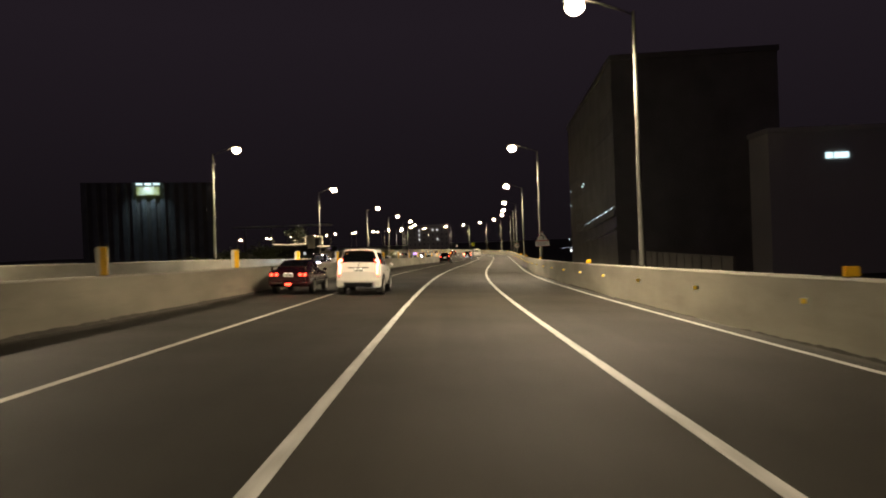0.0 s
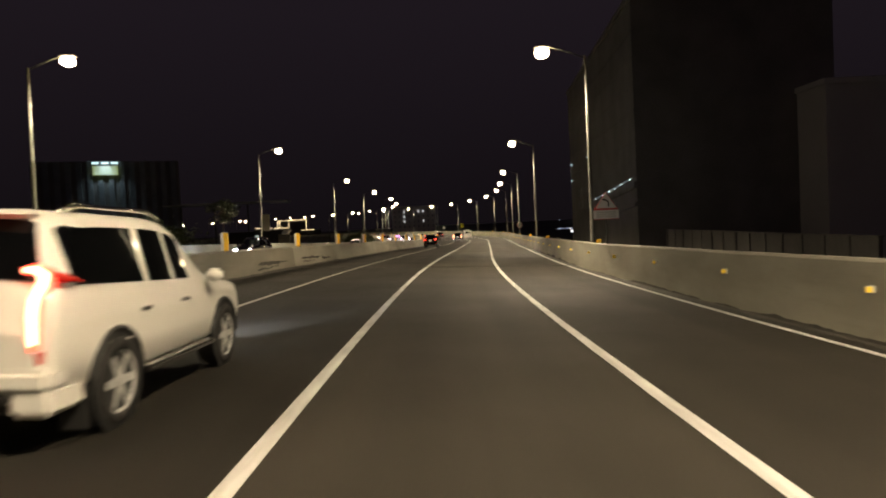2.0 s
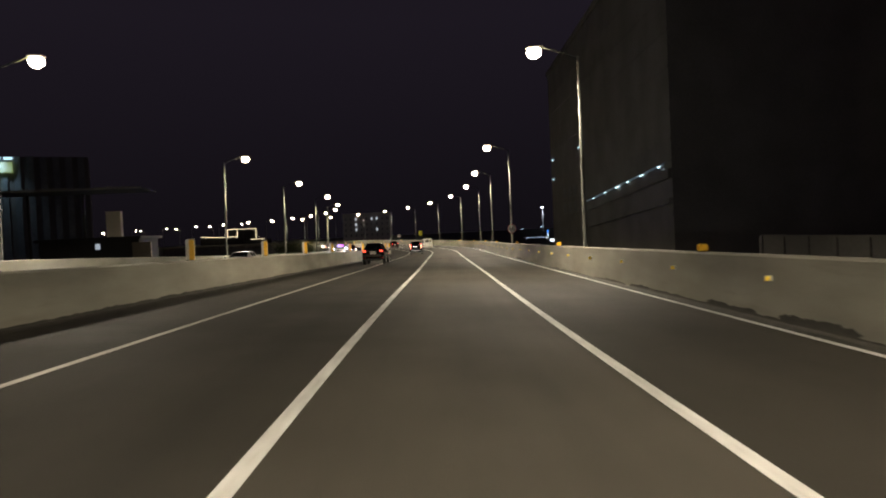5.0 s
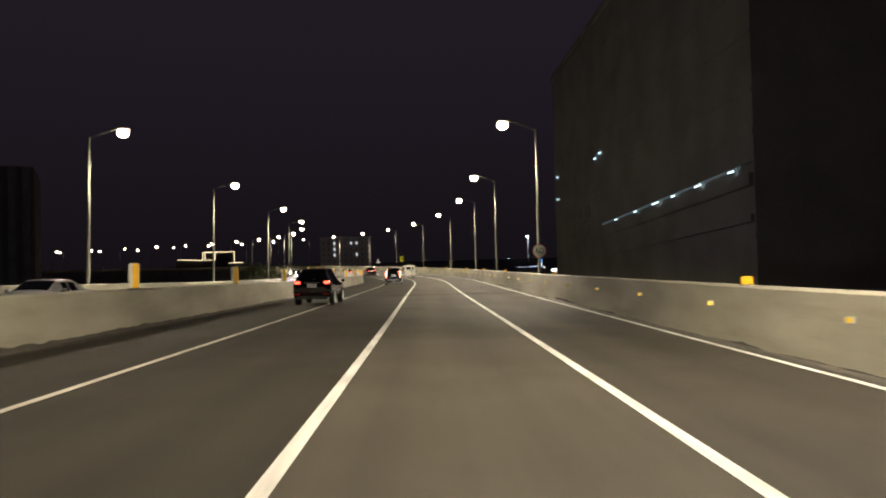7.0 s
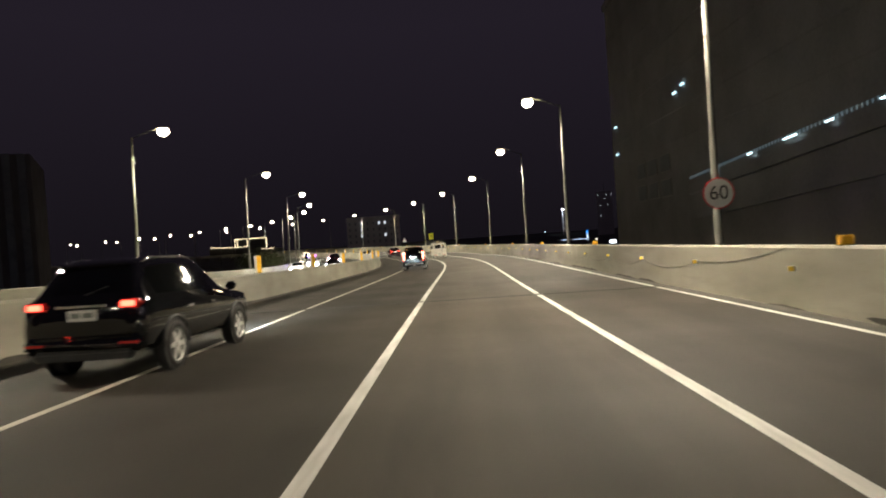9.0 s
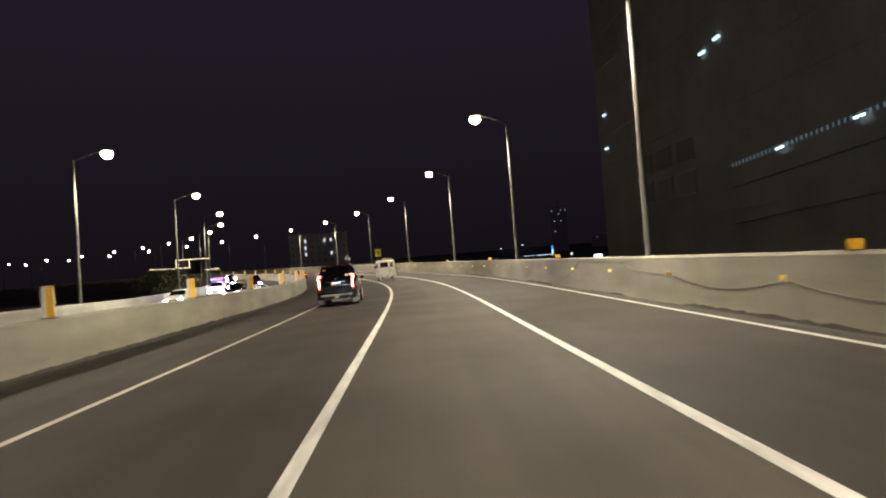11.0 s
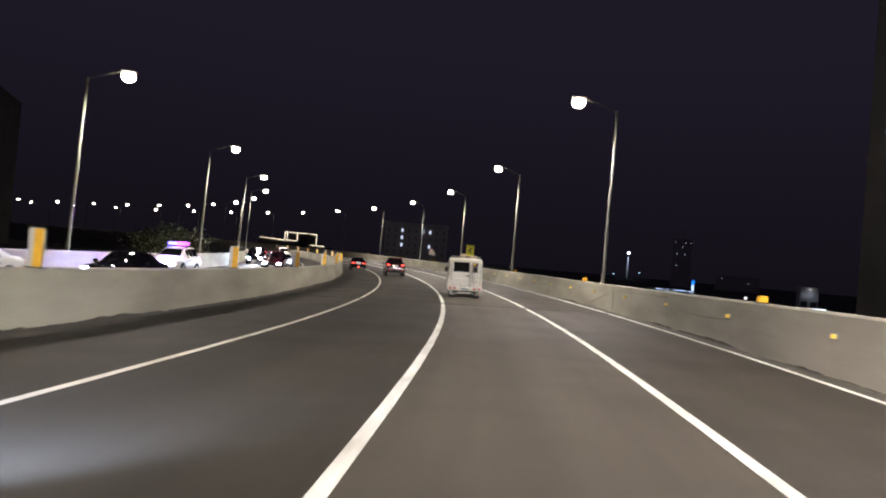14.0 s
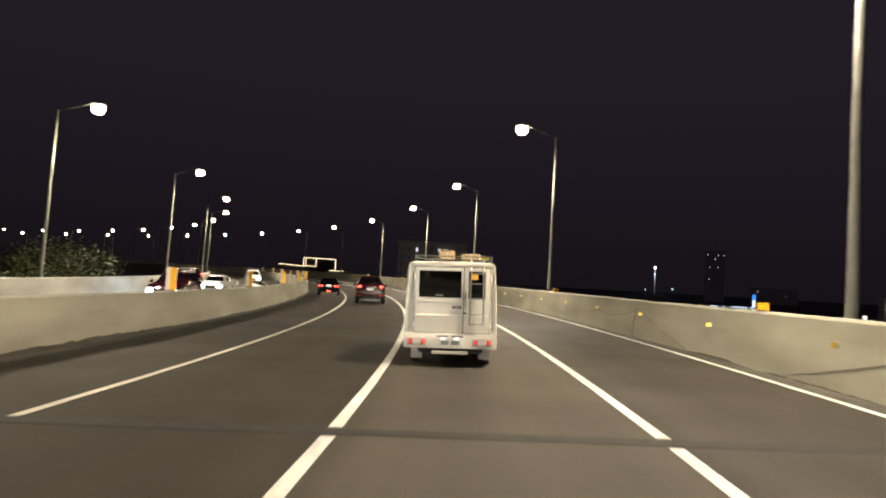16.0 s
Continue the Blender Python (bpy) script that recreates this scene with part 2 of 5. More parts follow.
TAIL_DIM = material("tail_lamp_red_plastic", (0.5, 0.03, 0.02), 0.25, second=(0.4, 0.02, 0.02), fine=30, coarse=8)
HEAD_WHITE = glowing("headlamp_lit_white", (0.82, 0.92, 1.0), 60.0)
HEAD_WARM = glowing("headlamp_lit_warm", (1.0, 0.86, 0.55), 55.0)
PLATE = material("number_plate_white", (0.78, 0.78, 0.74), 0.4, fine=20, coarse=6, mix=0.3)
PLATE_LIT = glowing("plate_lamp_lit", (1.0, 0.93, 0.8), 2.0)
TAIL_DARK = material("dark_red_lens", (0.06, 0.004, 0.004), 0.2, fine=30, coarse=8)
STICKER = material("dull_orange_sticker", (0.25, 0.12, 0.03), 0.6, fine=30, coarse=8)
TAIL_SOFT = glowing("tail_lamp_faint", (1.0, 0.16, 0.08), 0.35, (0.5, 0.02, 0.02))
CLEAR_LENS = material("clear_ribbed_lens", (0.85, 0.84, 0.8), 0.15, fine=60, coarse=20, mix=0.3, coat=0.5)
INK = material("number_plate_ink", (0.25, 0.28, 0.25), 0.5)
STRIP_WARM = glowing("marker_light_strip", (1.0, 0.78, 0.45), 1.8)
CARDBOARD = material("cardboard", (0.5, 0.37, 0.2), 0.85, second=(0.38, 0.27, 0.14), fine=12, coarse=3, bump=0.15)
BARK = material("bark", (0.09, 0.065, 0.045), 0.9, fine=14, coarse=2, bump=0.6)
LEAF = material("leaf_green", (0.05, 0.058, 0.014), 0.7, second=(0.03, 0.038, 0.01), fine=8, coarse=0.9, mix=0.9)
FACADE = material("facade_grey_render", (0.26, 0.248, 0.235), 0.9, second=(0.17, 0.163, 0.156), fine=3, coarse=0.18, mix=0.9, bump=0.2)
FACADE_PALE = material("facade_pale_paint", (0.78, 0.76, 0.72), 0.85, second=(0.68, 0.66, 0.62), fine=2, coarse=0.1, mix=0.8)
FACADE_WARM = material("facade_beige_render", (0.34, 0.3, 0.22), 0.85, second=(0.26, 0.23, 0.17), fine=3, coarse=0.3, mix=0.8)
METAL_SHEET = material("corrugated_sheet", (0.3, 0.32, 0.33), 0.6, 0.1, second=(0.16, 0.175, 0.18), fine=1.2, coarse=0.15, mix=0.8)
COLUMN_PALE = material("pale_beige_concrete", (0.6, 0.55, 0.43), 0.85, second=(0.48, 0.44, 0.34), fine=5, coarse=0.5, mix=0.8)
SHED_DARK = material("dark_painted_sheet", (0.05, 0.048, 0.045), 0.7, second=(0.035, 0.034, 0.03), fine=4, coarse=0.5)
WINDOW_DARK = material("window_dark_glass", (0.06, 0.062, 0.065), 0.35, fine=2, coarse=0.5)
WINDOW_LIT = glowing("window_lit_cool", (0.62, 0.9, 1.0), 1.0)
TUBE_BRIGHT = glowing("tube_bright_cool", (0.7, 0.93, 1.0), 2.5)
TUBE_DIM = glowing("tube_dim_cool", (0.5, 0.85, 1.0), 0.06)
WINDOW_LIT_WARM = glowing("window_lit_warm", (1.0, 0.92, 0.75), 0.9)
WINDOW_FAR_DARK = material("window_far_dark", (0.4, 0.4, 0.4), 0.4, fine=2, coarse=0.5)
WINDOW_FAR_LIT = glowing("window_far_lit", (0.95, 0.97, 1.0), 0.5)
WINDOW_LIT_DIM = glowing("window_lit_dim", (0.85, 0.92, 1.0), 0.3)


# ---- mesh helpers ----
def part(name, bm, mat, parent=None, label="", smooth=False):
    me = bpy.data.meshes.new(name)
    bmesh.ops.recalc_face_normals(bm, faces=bm.faces)
    if smooth:
        for f in bm.faces:
            f.smooth = True
    bm.to_mesh(me)
    bm.free()
    me.materials.append(mat)
    ob = new(name, me)
    if parent is not None:
        ob.parent = parent
    return tagged(ob, label) if label else ob


def box(x0, y0, z0, x1, y1, z1, bevel=0.0, bm=None):
    made = bm or bmesh.new()
    r = bmesh.ops.create_cube(made, size=1)
    c = Vector(((x0 + x1) / 2, (y0 + y1) / 2, (z0 + z1) / 2))
    for v in r["verts"]:
        v.co = Vector((v.co.x * abs(x1 - x0), v.co.y * abs(y1 - y0), v.co.z * abs(z1 - z0))) + c
    if bevel:
        es = list({e for v in r["verts"] for e in v.link_edges})
        bmesh.ops.bevel(made, geom=es, offset=bevel, segments=2, affect="EDGES", clamp_overlap=True)
    return made


def tube(points, radii, sides=8, bm=None, cap=True):
    made = bm or bmesh.new()
    rings = []
    pts = [Vector(q) for q in points]
    for i, q in enumerate(pts):
        d = (pts[min(i + 1, len(pts) - 1)] - pts[max(i - 1, 0)]).normalized()
        a = d.orthogonal().normalized() if abs(d.z) > 0.9 else d.cross(Vector((0, 0, 1))).normalized()
        b = d.cross(a)
        r = radii if isinstance(radii, (int, float)) else radii[i]
        rings.append([made.verts.new(q + a * math.cos(k * math.tau / sides) * r + b * math.sin(k * math.tau / sides) * r) for k in range(sides)])
    for u, v in zip(rings, rings[1:]):
        for k in range(sides):
            made.faces.new((u[k], u[(k + 1) % sides], v[(k + 1) % sides], v[k]))
    if cap:
        made.faces.new(rings[0])
        made.faces.new(rings[-1])
    return made


def lathe(profile, axis="x", sides=20, centre=(0, 0, 0), bm=None):
    """profile: (along, radius) pairs round the axis."""
    made = bm or bmesh.new()
    rings = []
    c = Vector(centre)
    for a, r in profile:
        ring = []
        for k in range(sides):
            u, v = math.cos(k * math.tau / sides) * r, math.sin(k * math.tau / sides) * r
            ring.append(made.verts.new(c + (Vector((a, u, v)) if axis == "x" else Vector((u, v, a)) if axis == "z" else Vector((u, a, v)))))
        rings.append(ring)
    for p, q in zip(rings, rings[1:]):
        for k in range(sides):
            made.faces.new((p[k], p[(k + 1) % sides], q[(k + 1) % sides], q[k]))
    made.faces.new(rings[0])
    made.faces.new(rings[-1])
    return made


def slab(points, depth, bm=None):
    """A flat outline in x, z drawn out along y by depth."""
    made = bm or bmesh.new()
    a = [made.verts.new((x, y, z)) for x, y, z in points]
    b = [made.verts.new((x, y + depth, z)) for x, y, z in points]
    made.faces.new(a)
    made.faces.new(b)
    for i in range(len(a)):
        j = (i + 1) % len(a)
        made.faces.new((a[i], a[j], b[j], b[i]))
    return made


def along(name, profile, s0, s1, step, mat, closed=True, label="", kind="structure", category="", ends=True):
    """A profile of (l, z) pairs carried along the road; the map holds s and the way round the profile."""
    n = max(1, int(round((s1 - s0) / step)))
    ss = [s0 + (s1 - s0) * i / n for i in range(n + 1)]
    k = len(profile)
    verts = [at(s, l, z) for s in ss for l, z in profile]
    run = [0.0]
    for a, b in zip(profile, profile[1:] + profile[:1]):
        run.append(run[-1] + math.hypot(a[0] - b[0], a[1] - b[1]))
    faces, maps = [], []
    for i in range(n):
        for j in range(k if closed else k - 1):
            j2 = (j + 1) % k
            faces.append((i * k + j, i * k + j2, (i + 1) * k + j2, (i + 1) * k + j))
            maps += [(run[j], ss[i]), (run[j + 1], ss[i]), (run[j + 1], ss[i + 1]), (run[j], ss[i + 1])]
    if closed and ends:
        faces += [tuple(range(k)), tuple(n * k + j for j in reversed(range(k)))]
        maps += [(profile[j][0], profile[j][1]) for j in range(k)] + [(profile[j][0], profile[j][1]) for j in reversed(range(k))]
    me = bpy.data.meshes.new(name)
    me.from_pydata([tuple(v) for v in verts], [], faces)
    uv = me.uv_layers.new(name="UVMap")
    for d, m in zip(uv.data, maps):
        d.uv = m
    me.materials.append(mat)
    me.update()
    ob = new(name, me)
    bm = bmesh.new()
    bm.from_mesh(me)
    bmesh.ops.recalc_face_normals(bm, faces=bm.faces)
    bm.to_mesh(me)
    bm.free()
    return tagged(ob, label, category, "", kind)


def thing(name, label, category, m=None, group="", kind=""):
    root = new(name)
    root.empty_display_size = 0.2
    if m is not None:
        root.matrix_basis = m
    return tagged(root, label, category, group, kind)


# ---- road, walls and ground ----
SPANS = [(ROAD_FROM, 66.0, ASPHALT_OLD, "dark asphalt"), (66.0, 192.4, ASPHALT, "grey asphalt"), (192.4, ROAD_TO, ASPHALT_MID, "grey asphalt")]
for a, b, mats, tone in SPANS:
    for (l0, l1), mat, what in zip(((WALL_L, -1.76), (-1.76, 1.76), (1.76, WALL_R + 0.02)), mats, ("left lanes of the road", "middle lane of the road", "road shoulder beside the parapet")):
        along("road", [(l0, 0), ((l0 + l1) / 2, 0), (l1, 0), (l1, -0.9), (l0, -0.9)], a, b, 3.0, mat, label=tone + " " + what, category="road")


def ground_sheet():
    bm = bmesh.new()
    r = [0, 150, 400, 900, 1800, 3000, 4600]
    rings = []
    for q in r[1:]:
        rings.append([bm.verts.new((q * math.cos(k * math.tau / 48), 250 + q * math.sin(k * math.tau / 48), GROUND_Z)) for k in range(48)])
    bm.faces.new(rings[0])
    for a, b in zip(rings, rings[1:]):
        for k in range(48):
            bm.faces.new((a[k], a[(k + 1) % 48], b[(k + 1) % 48], b[k]))
    return tagged(part("ground", bm, SOIL), "dark flat ground at night", "ground", "", "structure")


ground_sheet()
for name, l in (("retaining_wall_east", WALL_R + 0.3), ("retaining_wall_west", WALL_L - 0.3)):
    n = 140
    bm = bmesh.new()
    tops, lows = [], []
    for i in range(n + 1):
        s = ROAD_FROM + (ROAD_TO - ROAD_FROM) * i / n
        for dl, row in ((0.0, 0), (-0.4 if l > 0 else 0.4, 1)):
            p = at(s, l + dl, -0.05)
            tops.append(bm.verts.new(p))
            lows.append(bm.verts.new((p.x, p.y, GROUND_Z - 0.5)))
    for i in range(n):
        a, b = 2 * i, 2 * i + 2
        bm.faces.new((tops[a], tops[b], lows[b], lows[a]))
        bm.faces.new((tops[a + 1], tops[b + 1], lows[b + 1], lows[a + 1]))
        bm.faces.new((tops[a], tops[b], tops[b + 1], tops[a + 1]))
    tagged(part(name, bm, RETAIN), "plain concrete retaining wall below the road", "retaining wall", "", "structure")


def parapet(l, h, out, foot=0.06):
    """Section of a parapet whose road face stands at l; out: +1 to the right of the road, -1 to the left."""
    return [(l, -0.03), (l + out * 0.02, 0.3), (l + out * foot, h - 0.05), (l + out * (foot + 0.03), h), (l + out * 0.27, h), (l + out * 0.3, h - 0.04), (l + out * 0.3, -0.03)]


along("wall_east", parapet(WALL_R, 1.21, 1), ROAD_FROM, ROAD_TO, 3.0, CONCRETE, label="weathered pale concrete parapet with rounded top edge", category="parapet")
MEDIAN = [(WALL_M, -0.03), (WALL_M - 0.03, 0.35), (WALL_M - 0.11, 1.06), (WALL_M - 0.15, 1.1), (WALL_M - 0.45, 1.1), (WALL_M - 0.49, 1.06), (WALL_M - 0.57, 0.35), (WALL_M - 0.6, -0.03)]
along("wall_median", MEDIAN, ROAD_FROM, 66.0, 3.0, CONCRETE_DARK, label="dark stained concrete median barrier between the carriageways", category="barrier")
along("wall_median", MEDIAN, 66.01, ROAD_TO, 3.0, CONCRETE, label="weathered concrete median barrier between the carriageways", category="barrier")
along("wall_west", parapet(WALL_L, 1.2, -1), ROAD_FROM, ROAD_TO, 3.0, CONCRETE, label="weathered pale concrete parapet of the other carriageway", category="parapet")

JOINTS = [-1.0, 66.0, 129.2, 192.4, 255.6, 318.8, 382.0]


def strip(name, l0, l1, s0, s1, mat, label, z=0.005, step=3.0):
    return along(name, [(l0, z - 0.02), (l0, z), (l1, z), (l1, z - 0.02)], s0, s1, step, mat, label=label, category="road marking", ends=True)


# solid lane lines, cut at the expansion joints
cuts = [ROAD_FROM] + JOINTS + [ROAD_TO]
for a, b in zip(cuts, cuts[1:]):
    for c, w, mat, lab in ((-1.75, 0.15, PAINT_WHITE, "white solid lane line"), (1.75, 0.15, PAINT_WHITE, "white solid lane line"),
                           (-5.26, 0.12, PAINT_YELLOWED, "dulled yellowish lane line"), (5.24, 0.12, PAINT_WHITE, "white edge line beside the parapet"),
                           (-9.6, 0.12, PAINT_WHITE, "white edge line beside the median"), (-12.6, 0.12, PAINT_WHITE, "white lane line of the other carriageway"),
                           (-16.0, 0.12, PAINT_WHITE, "white lane line of the other carriageway")):
        strip("lane_line", c - w / 2, c + w / 2, a + 0.22, b - 0.22, mat, lab)
for s in JOINTS[:5]:
    for name, l0, l1 in (("expansion_joint", WALL_M + 0.02, WALL_R - 0.02), ("expansion_joint", WALL_L + 0.02, WALL_M - 0.66)):
        along(name, [(l0, -0.02), (l0, 0.007), (l1, 0.007), (l1, -0.02)], s - 0.14, s + 0.14, 0.28, RUBBER_JOINT, label="dark rubber and steel expansion joint across the road", category="expansion joint")


def gutter(name, l, out, seed, wide, splash):
    """Grit washed up along the foot of a wall, with a ragged edge, and dried mud splashed up the wall in patches; splash: the heights it takes by turns."""
    rnd = random.Random(seed)
    bm = bmesh.new()
    rows = []
    w, h, aim = wide, 0.05, 0.05
    n = int((300 + 40) / 0.2)
    for i in range(n + 1):
        s = -40 + 0.2 * i
        w = min(wide * 1.5, max(wide * 0.4, w + rnd.uniform(-0.3, 0.3) * wide))
        if rnd.random() < 0.1:
            aim = rnd.choice(splash)
        h = max(0.012, h + (aim - h) * 0.3)
        tooth = h * rnd.uniform(0.75, 1.2)
        rows.append([bm.verts.new(at(s, l + out * (0.08 * tooth - 0.006), tooth)), bm.verts.new(at(s, l - out * 0.012, 0.022 + rnd.uniform(0, 0.01))), bm.verts.new(at(s, l - out * w * 0.5, 0.014 + rnd.uniform(0, 0.01))), bm.verts.new(at(s, l - out * w, 0.002))])
    for a, b in zip(rows, rows[1:]):
        for k in range(3):
            bm.faces.new((a[k], a[k + 1], b[k + 1], b[k]))
    return tagged(part(name, bm, GRIT), "dark damp grit and dried mud along the foot of the wall", "dirt", "", "stuff")


gutter("gutter_grit", WALL_R, 1, 3, 0.13, (0.02, 0.03, 0.05, 0.08, 0.1))
gutter("gutter_grit", WALL_M, -1, 5, 0.2, (0.085, 0.1, 0.11, 0.12, 0.13))


def mud_stain(l, out, s0, s1, low0, high0, low1, high1, seed):
    """A ragged streak of dried mud on the face of a wall, between two heights at either end."""
    rnd = random.Random(seed)
    n = max(8, int((s1 - s0) / 0.09))
    bm = bmesh.new()
    rows = []
    lift, fat = 0.0, 1.0
    for i in range(n + 1):
        u = i / n
        lift = max(-0.03, min(0.03, lift + rnd.uniform(-0.018, 0.018)))
        fat = max(0.25, min(1.25, fat + rnd.uniform(-0.3, 0.3)))
        mid = (low0 + high0) / 2 * (1 - u) + (low1 + high1) / 2 * u + lift
        half = ((high0 - low0) * (1 - u) + (high1 - low1) * u) / 2 * fat * min(1, 9 * u * (1 - u) + 0.08)
        row = []
        for z in (mid - half, mid + half * rnd.uniform(0.8, 1.15)):
            z = max(0.004, z)
            face = 0.03 * min(z, 0.35) / 0.35 + 0.113 * max(0.0, z - 0.35) if out < 0 else 0.02 * z / 0.3
            row.append(bm.verts.new(at(s0 + (s1 - s0) * u, l + out * (face - 0.005), z)))
        rows.append(row)
    for a, b in zip(rows, rows[1:]):
        bm.faces.new((a[0], a[1], b[1], b[0]))
    return tagged(part("mud_stain", bm, GRIT), "dark ragged streak of dried mud on the wall", "dirt", "", "stuff")


for i, row in enumerate(((60.2, 64.8, 0.36, 0.52, 0.42, 0.54), (60.0, 63.4, 0.16, 0.3, 0.24, 0.34), (67.3, 71.6, 0.42, 0.55, 0.4, 0.52), (67.5, 70.4, 0.29, 0.36, 0.3, 0.34), (71.8, 74.2, 0.3, 0.45, 0.28, 0.42))):
    mud_stain(WALL_M, -1, *row, 60 + i)
for i, row in enumerate(((71.4, 73.1, 0.03, 0.16, 0.02, 0.14), (74.6, 77.0, 0.03, 0.17, 0.03, 0.18), (77.8, 80.3, 0.03, 0.15, 0.03, 0.15), (83.4, 86.6, 0.03, 0.12, 0.02, 0.12), (116.5, 119.5, 0.03, 0.15, 0.03, 0.12))):
    mud_stain(WALL_R, 1, *row, 80 + i)


# ---- street lamps ----
def street_lamp(m, lit, label, group):
    """The arm reaches to local -x."""
    root = thing("street_lamp", label, "street lamp", m, group)
    part("base_plate", box(-0.14, -0.2, 0, 0.2, 0.2, 0.03, 0.006), GALVANISED, root)
    part("pole", tube([(0, 0, 0.03), (0, 0, 0.5), (0, 0, 0.52), (0, 0, 6), (0, 0, 10.78)], [0.125, 0.125, 0.112, 0.085, 0.055], 12), GALVANISED, root, smooth=True)
    part("arm", tube([(0.02, 0, 10.66), (-0.5, 0, 10.88), (-1.1, 0, 11.1), (-1.62, 0, 11.24)], [0.034, 0.031, 0.028, 0.025], 8), GALVANISED, root, smooth=True)
    head = part("head", box(-2.3, -0.2, 11.2, -1.55, 0.2, 11.3, 0.04), HOUSING, root)
    # bowl made large and round so its shape stands for the lamp's glare
    bowl = lathe([(0, 0.22), (-0.06, 0.29), (-0.15, 0.325), (-0.25, 0.32), (-0.35, 0.25), (-0.42, 0.15), (-0.44, 0.05)], "z", 20)
    bmesh.ops.transform(bowl, matrix=pose(-1.93, 0, 11.198) @ Matrix.Diagonal((1.0, 0.9, 1, 1)), verts=bowl.verts)
    part("lens", bowl, LAMP_LENS, head, "warm white glowing lens", smooth=True)
    if lit:
        li = bpy.data.lights.get("street_light") or bpy.data.lights.new("street_light", "SPOT")
        li.energy, li.color, li.shadow_soft_size = 7500.0, (1.0, 0.83, 0.58), 0.5
        li.spot_size, li.spot_blend = radians(158), 0.7
        lo = new("street_light", li)
        lo.parent = root
        lo.matrix_basis = pose(-1.94, 0, 10.66, 0, 8, 0)
    return root


LAMPS_R = [-30.5, 1.3, 32.7, 63.2, 95.2, 126.3, 150.0, 171.8, 196.6, 221.5, 245.1, 267.5, 291.7, 315.7, 339.0, 362.6, 386.4, 410.2, 434.0, 457.8, 481.6, 505.0]
LAMPS_L = [-32.0, -0.4, 31.4, 63.1, 94.9, 126.4, 149.0, 172.3, 196.9, 220.6, 244.4, 268.5, 292.5, 316.0, 339.6, 362.8, 386.6, 410.4, 434.2, 458.0, 481.8, 505.2]
POLE_FOOT = -1.1


def lamp_row(rows, l, turn, lean, label, group):
    first = {}
    for i, s in enumerate(rows):
        m = upright(s, l, POLE_FOOT, turn) @ pose(0, 0, 0, 0, lean, 0)
        lit = i < 13
        if lit in first:
            copy_thing(first[lit], m)
        else:
            first[lit] = street_lamp(m, lit, label, group)


lamp_row(LAMPS_R, 6.09, 0, 0, "tall grey steel street lamp, lit warm white, behind the parapet", "lamps along the near parapet")
lamp_row(LAMPS_L, -20.0, 180, -1.4, "tall grey steel street lamp, lit warm white, behind the far parapet", "lamps along the far parapet")
for name, l0, l1 in (("pole_ledge", WALL_R + 0.3, WALL_R + 0.75), ("pole_ledge", WALL_L - 0.82, WALL_L - 0.3)):
    along(name, [(l0, -1.6), (l0, POLE_FOOT), (l1, POLE_FOOT), (l1, -1.6)], ROAD_FROM, ROAD_TO, 6.0, RETAIN, label="narrow concrete ledge that carries the lamp poles", category="ledge")


# ---- things on the walls ----
def reflector(m):
    root = thing("wall_reflector", "small amber reflector on the parapet's face", "reflector", m, "reflectors on the parapet")
    part("bracket", box(-0.03, -0.03, -0.05, 0.01, 0.06, 0.05, 0.006), PALE_POST, root)
    part("plate", box(-0.125, -0.01, -0.045, -0.02, 0.01, 0.05, 0.006), PALE_POST, root)
    part("lens", box(-0.122, -0.018, -0.04, -0.025, -0.011, 0.044), AMBER, root, "amber lens")
    return root


def reflector_at(k):
    """The reflectors stand about five metres apart, a little out of step from span to span."""
    s = 26.6 + 4.9875 * k
    return s + float(np.interp(s, (60, 72, 84, 97, 112, 127, 147, 162, 167, 172, 177), (0, 0.75, 0.9, 0.5, 0.1, 0.45, 1.1, 0.95, 0.6, 0.3, 0.1)))


first = None
for k in range(-4, 66):
    m = upright(reflector_at(k), WALL_R + 0.04, 0.78)
    first = copy_thing(first, m) if first else reflector(m)


def wall_box(m):
    root = thing("delineator_box", "yellow delineator box on top of the parapet", "delineator", m, "delineators on the parapet")
    part("shell", box(-0.11, -0.06, 0, 0.11, 0.06, 0.17, 0.015), YELLOW_POST, root)
    part("foot", box(-0.13, -0.08, 0, 0.13, 0.08, 0.015, 0.004), DARK_TRIM, root)
    return root


first = None
for k in range(-2, 14):
    s = 40.4 + 19.83 * k
    m = upright(s + float(np.interp(s, (60, 80, 100, 120, 140, 160, 180, 200), (0, 0.75, 0.6, 0.5, 1.0, 1.1, 0.6, 0))), WALL_R + 0.17, 1.21)
    first = copy_thing(first, m) if first else wall_box(m)


def median_post(m):
    root = thing("delineator_post", "yellow and pale grey delineator panel on the median barrier", "delineator", m, "delineators on the median")
    part("body", box(-0.15, -0.05, 0, 0.14, 0.05, 0.71, 0.03), PALE_POST, root)
    part("reflective_face", box(-0.03, -0.062, 0.02, 0.145, -0.03, 0.70, 0.01), YELLOW_POST, root, "yellow reflective sheet")
    part("bracket", box(-0.16, -0.09, 0.0, 0.16, 0.09, 0.02, 0.004), DARK_TRIM, root)
    return root


first = None
for k in range(-5, 28):
    s = 46.35 + 9.97 * k
    m = upright(s + float(np.interp(s, (46, 56, 66, 76, 86, 96, 106, 146, 156, 166, 176, 186), (0, 0.8, 1.3, 1.4, 1.4, 0.7, 0, 0.1, -0.2, -0.7, -0.7, -0.2))), WALL_M - 0.27, 1.1)
    first = copy_thing(first, m) if first else median_post(m)


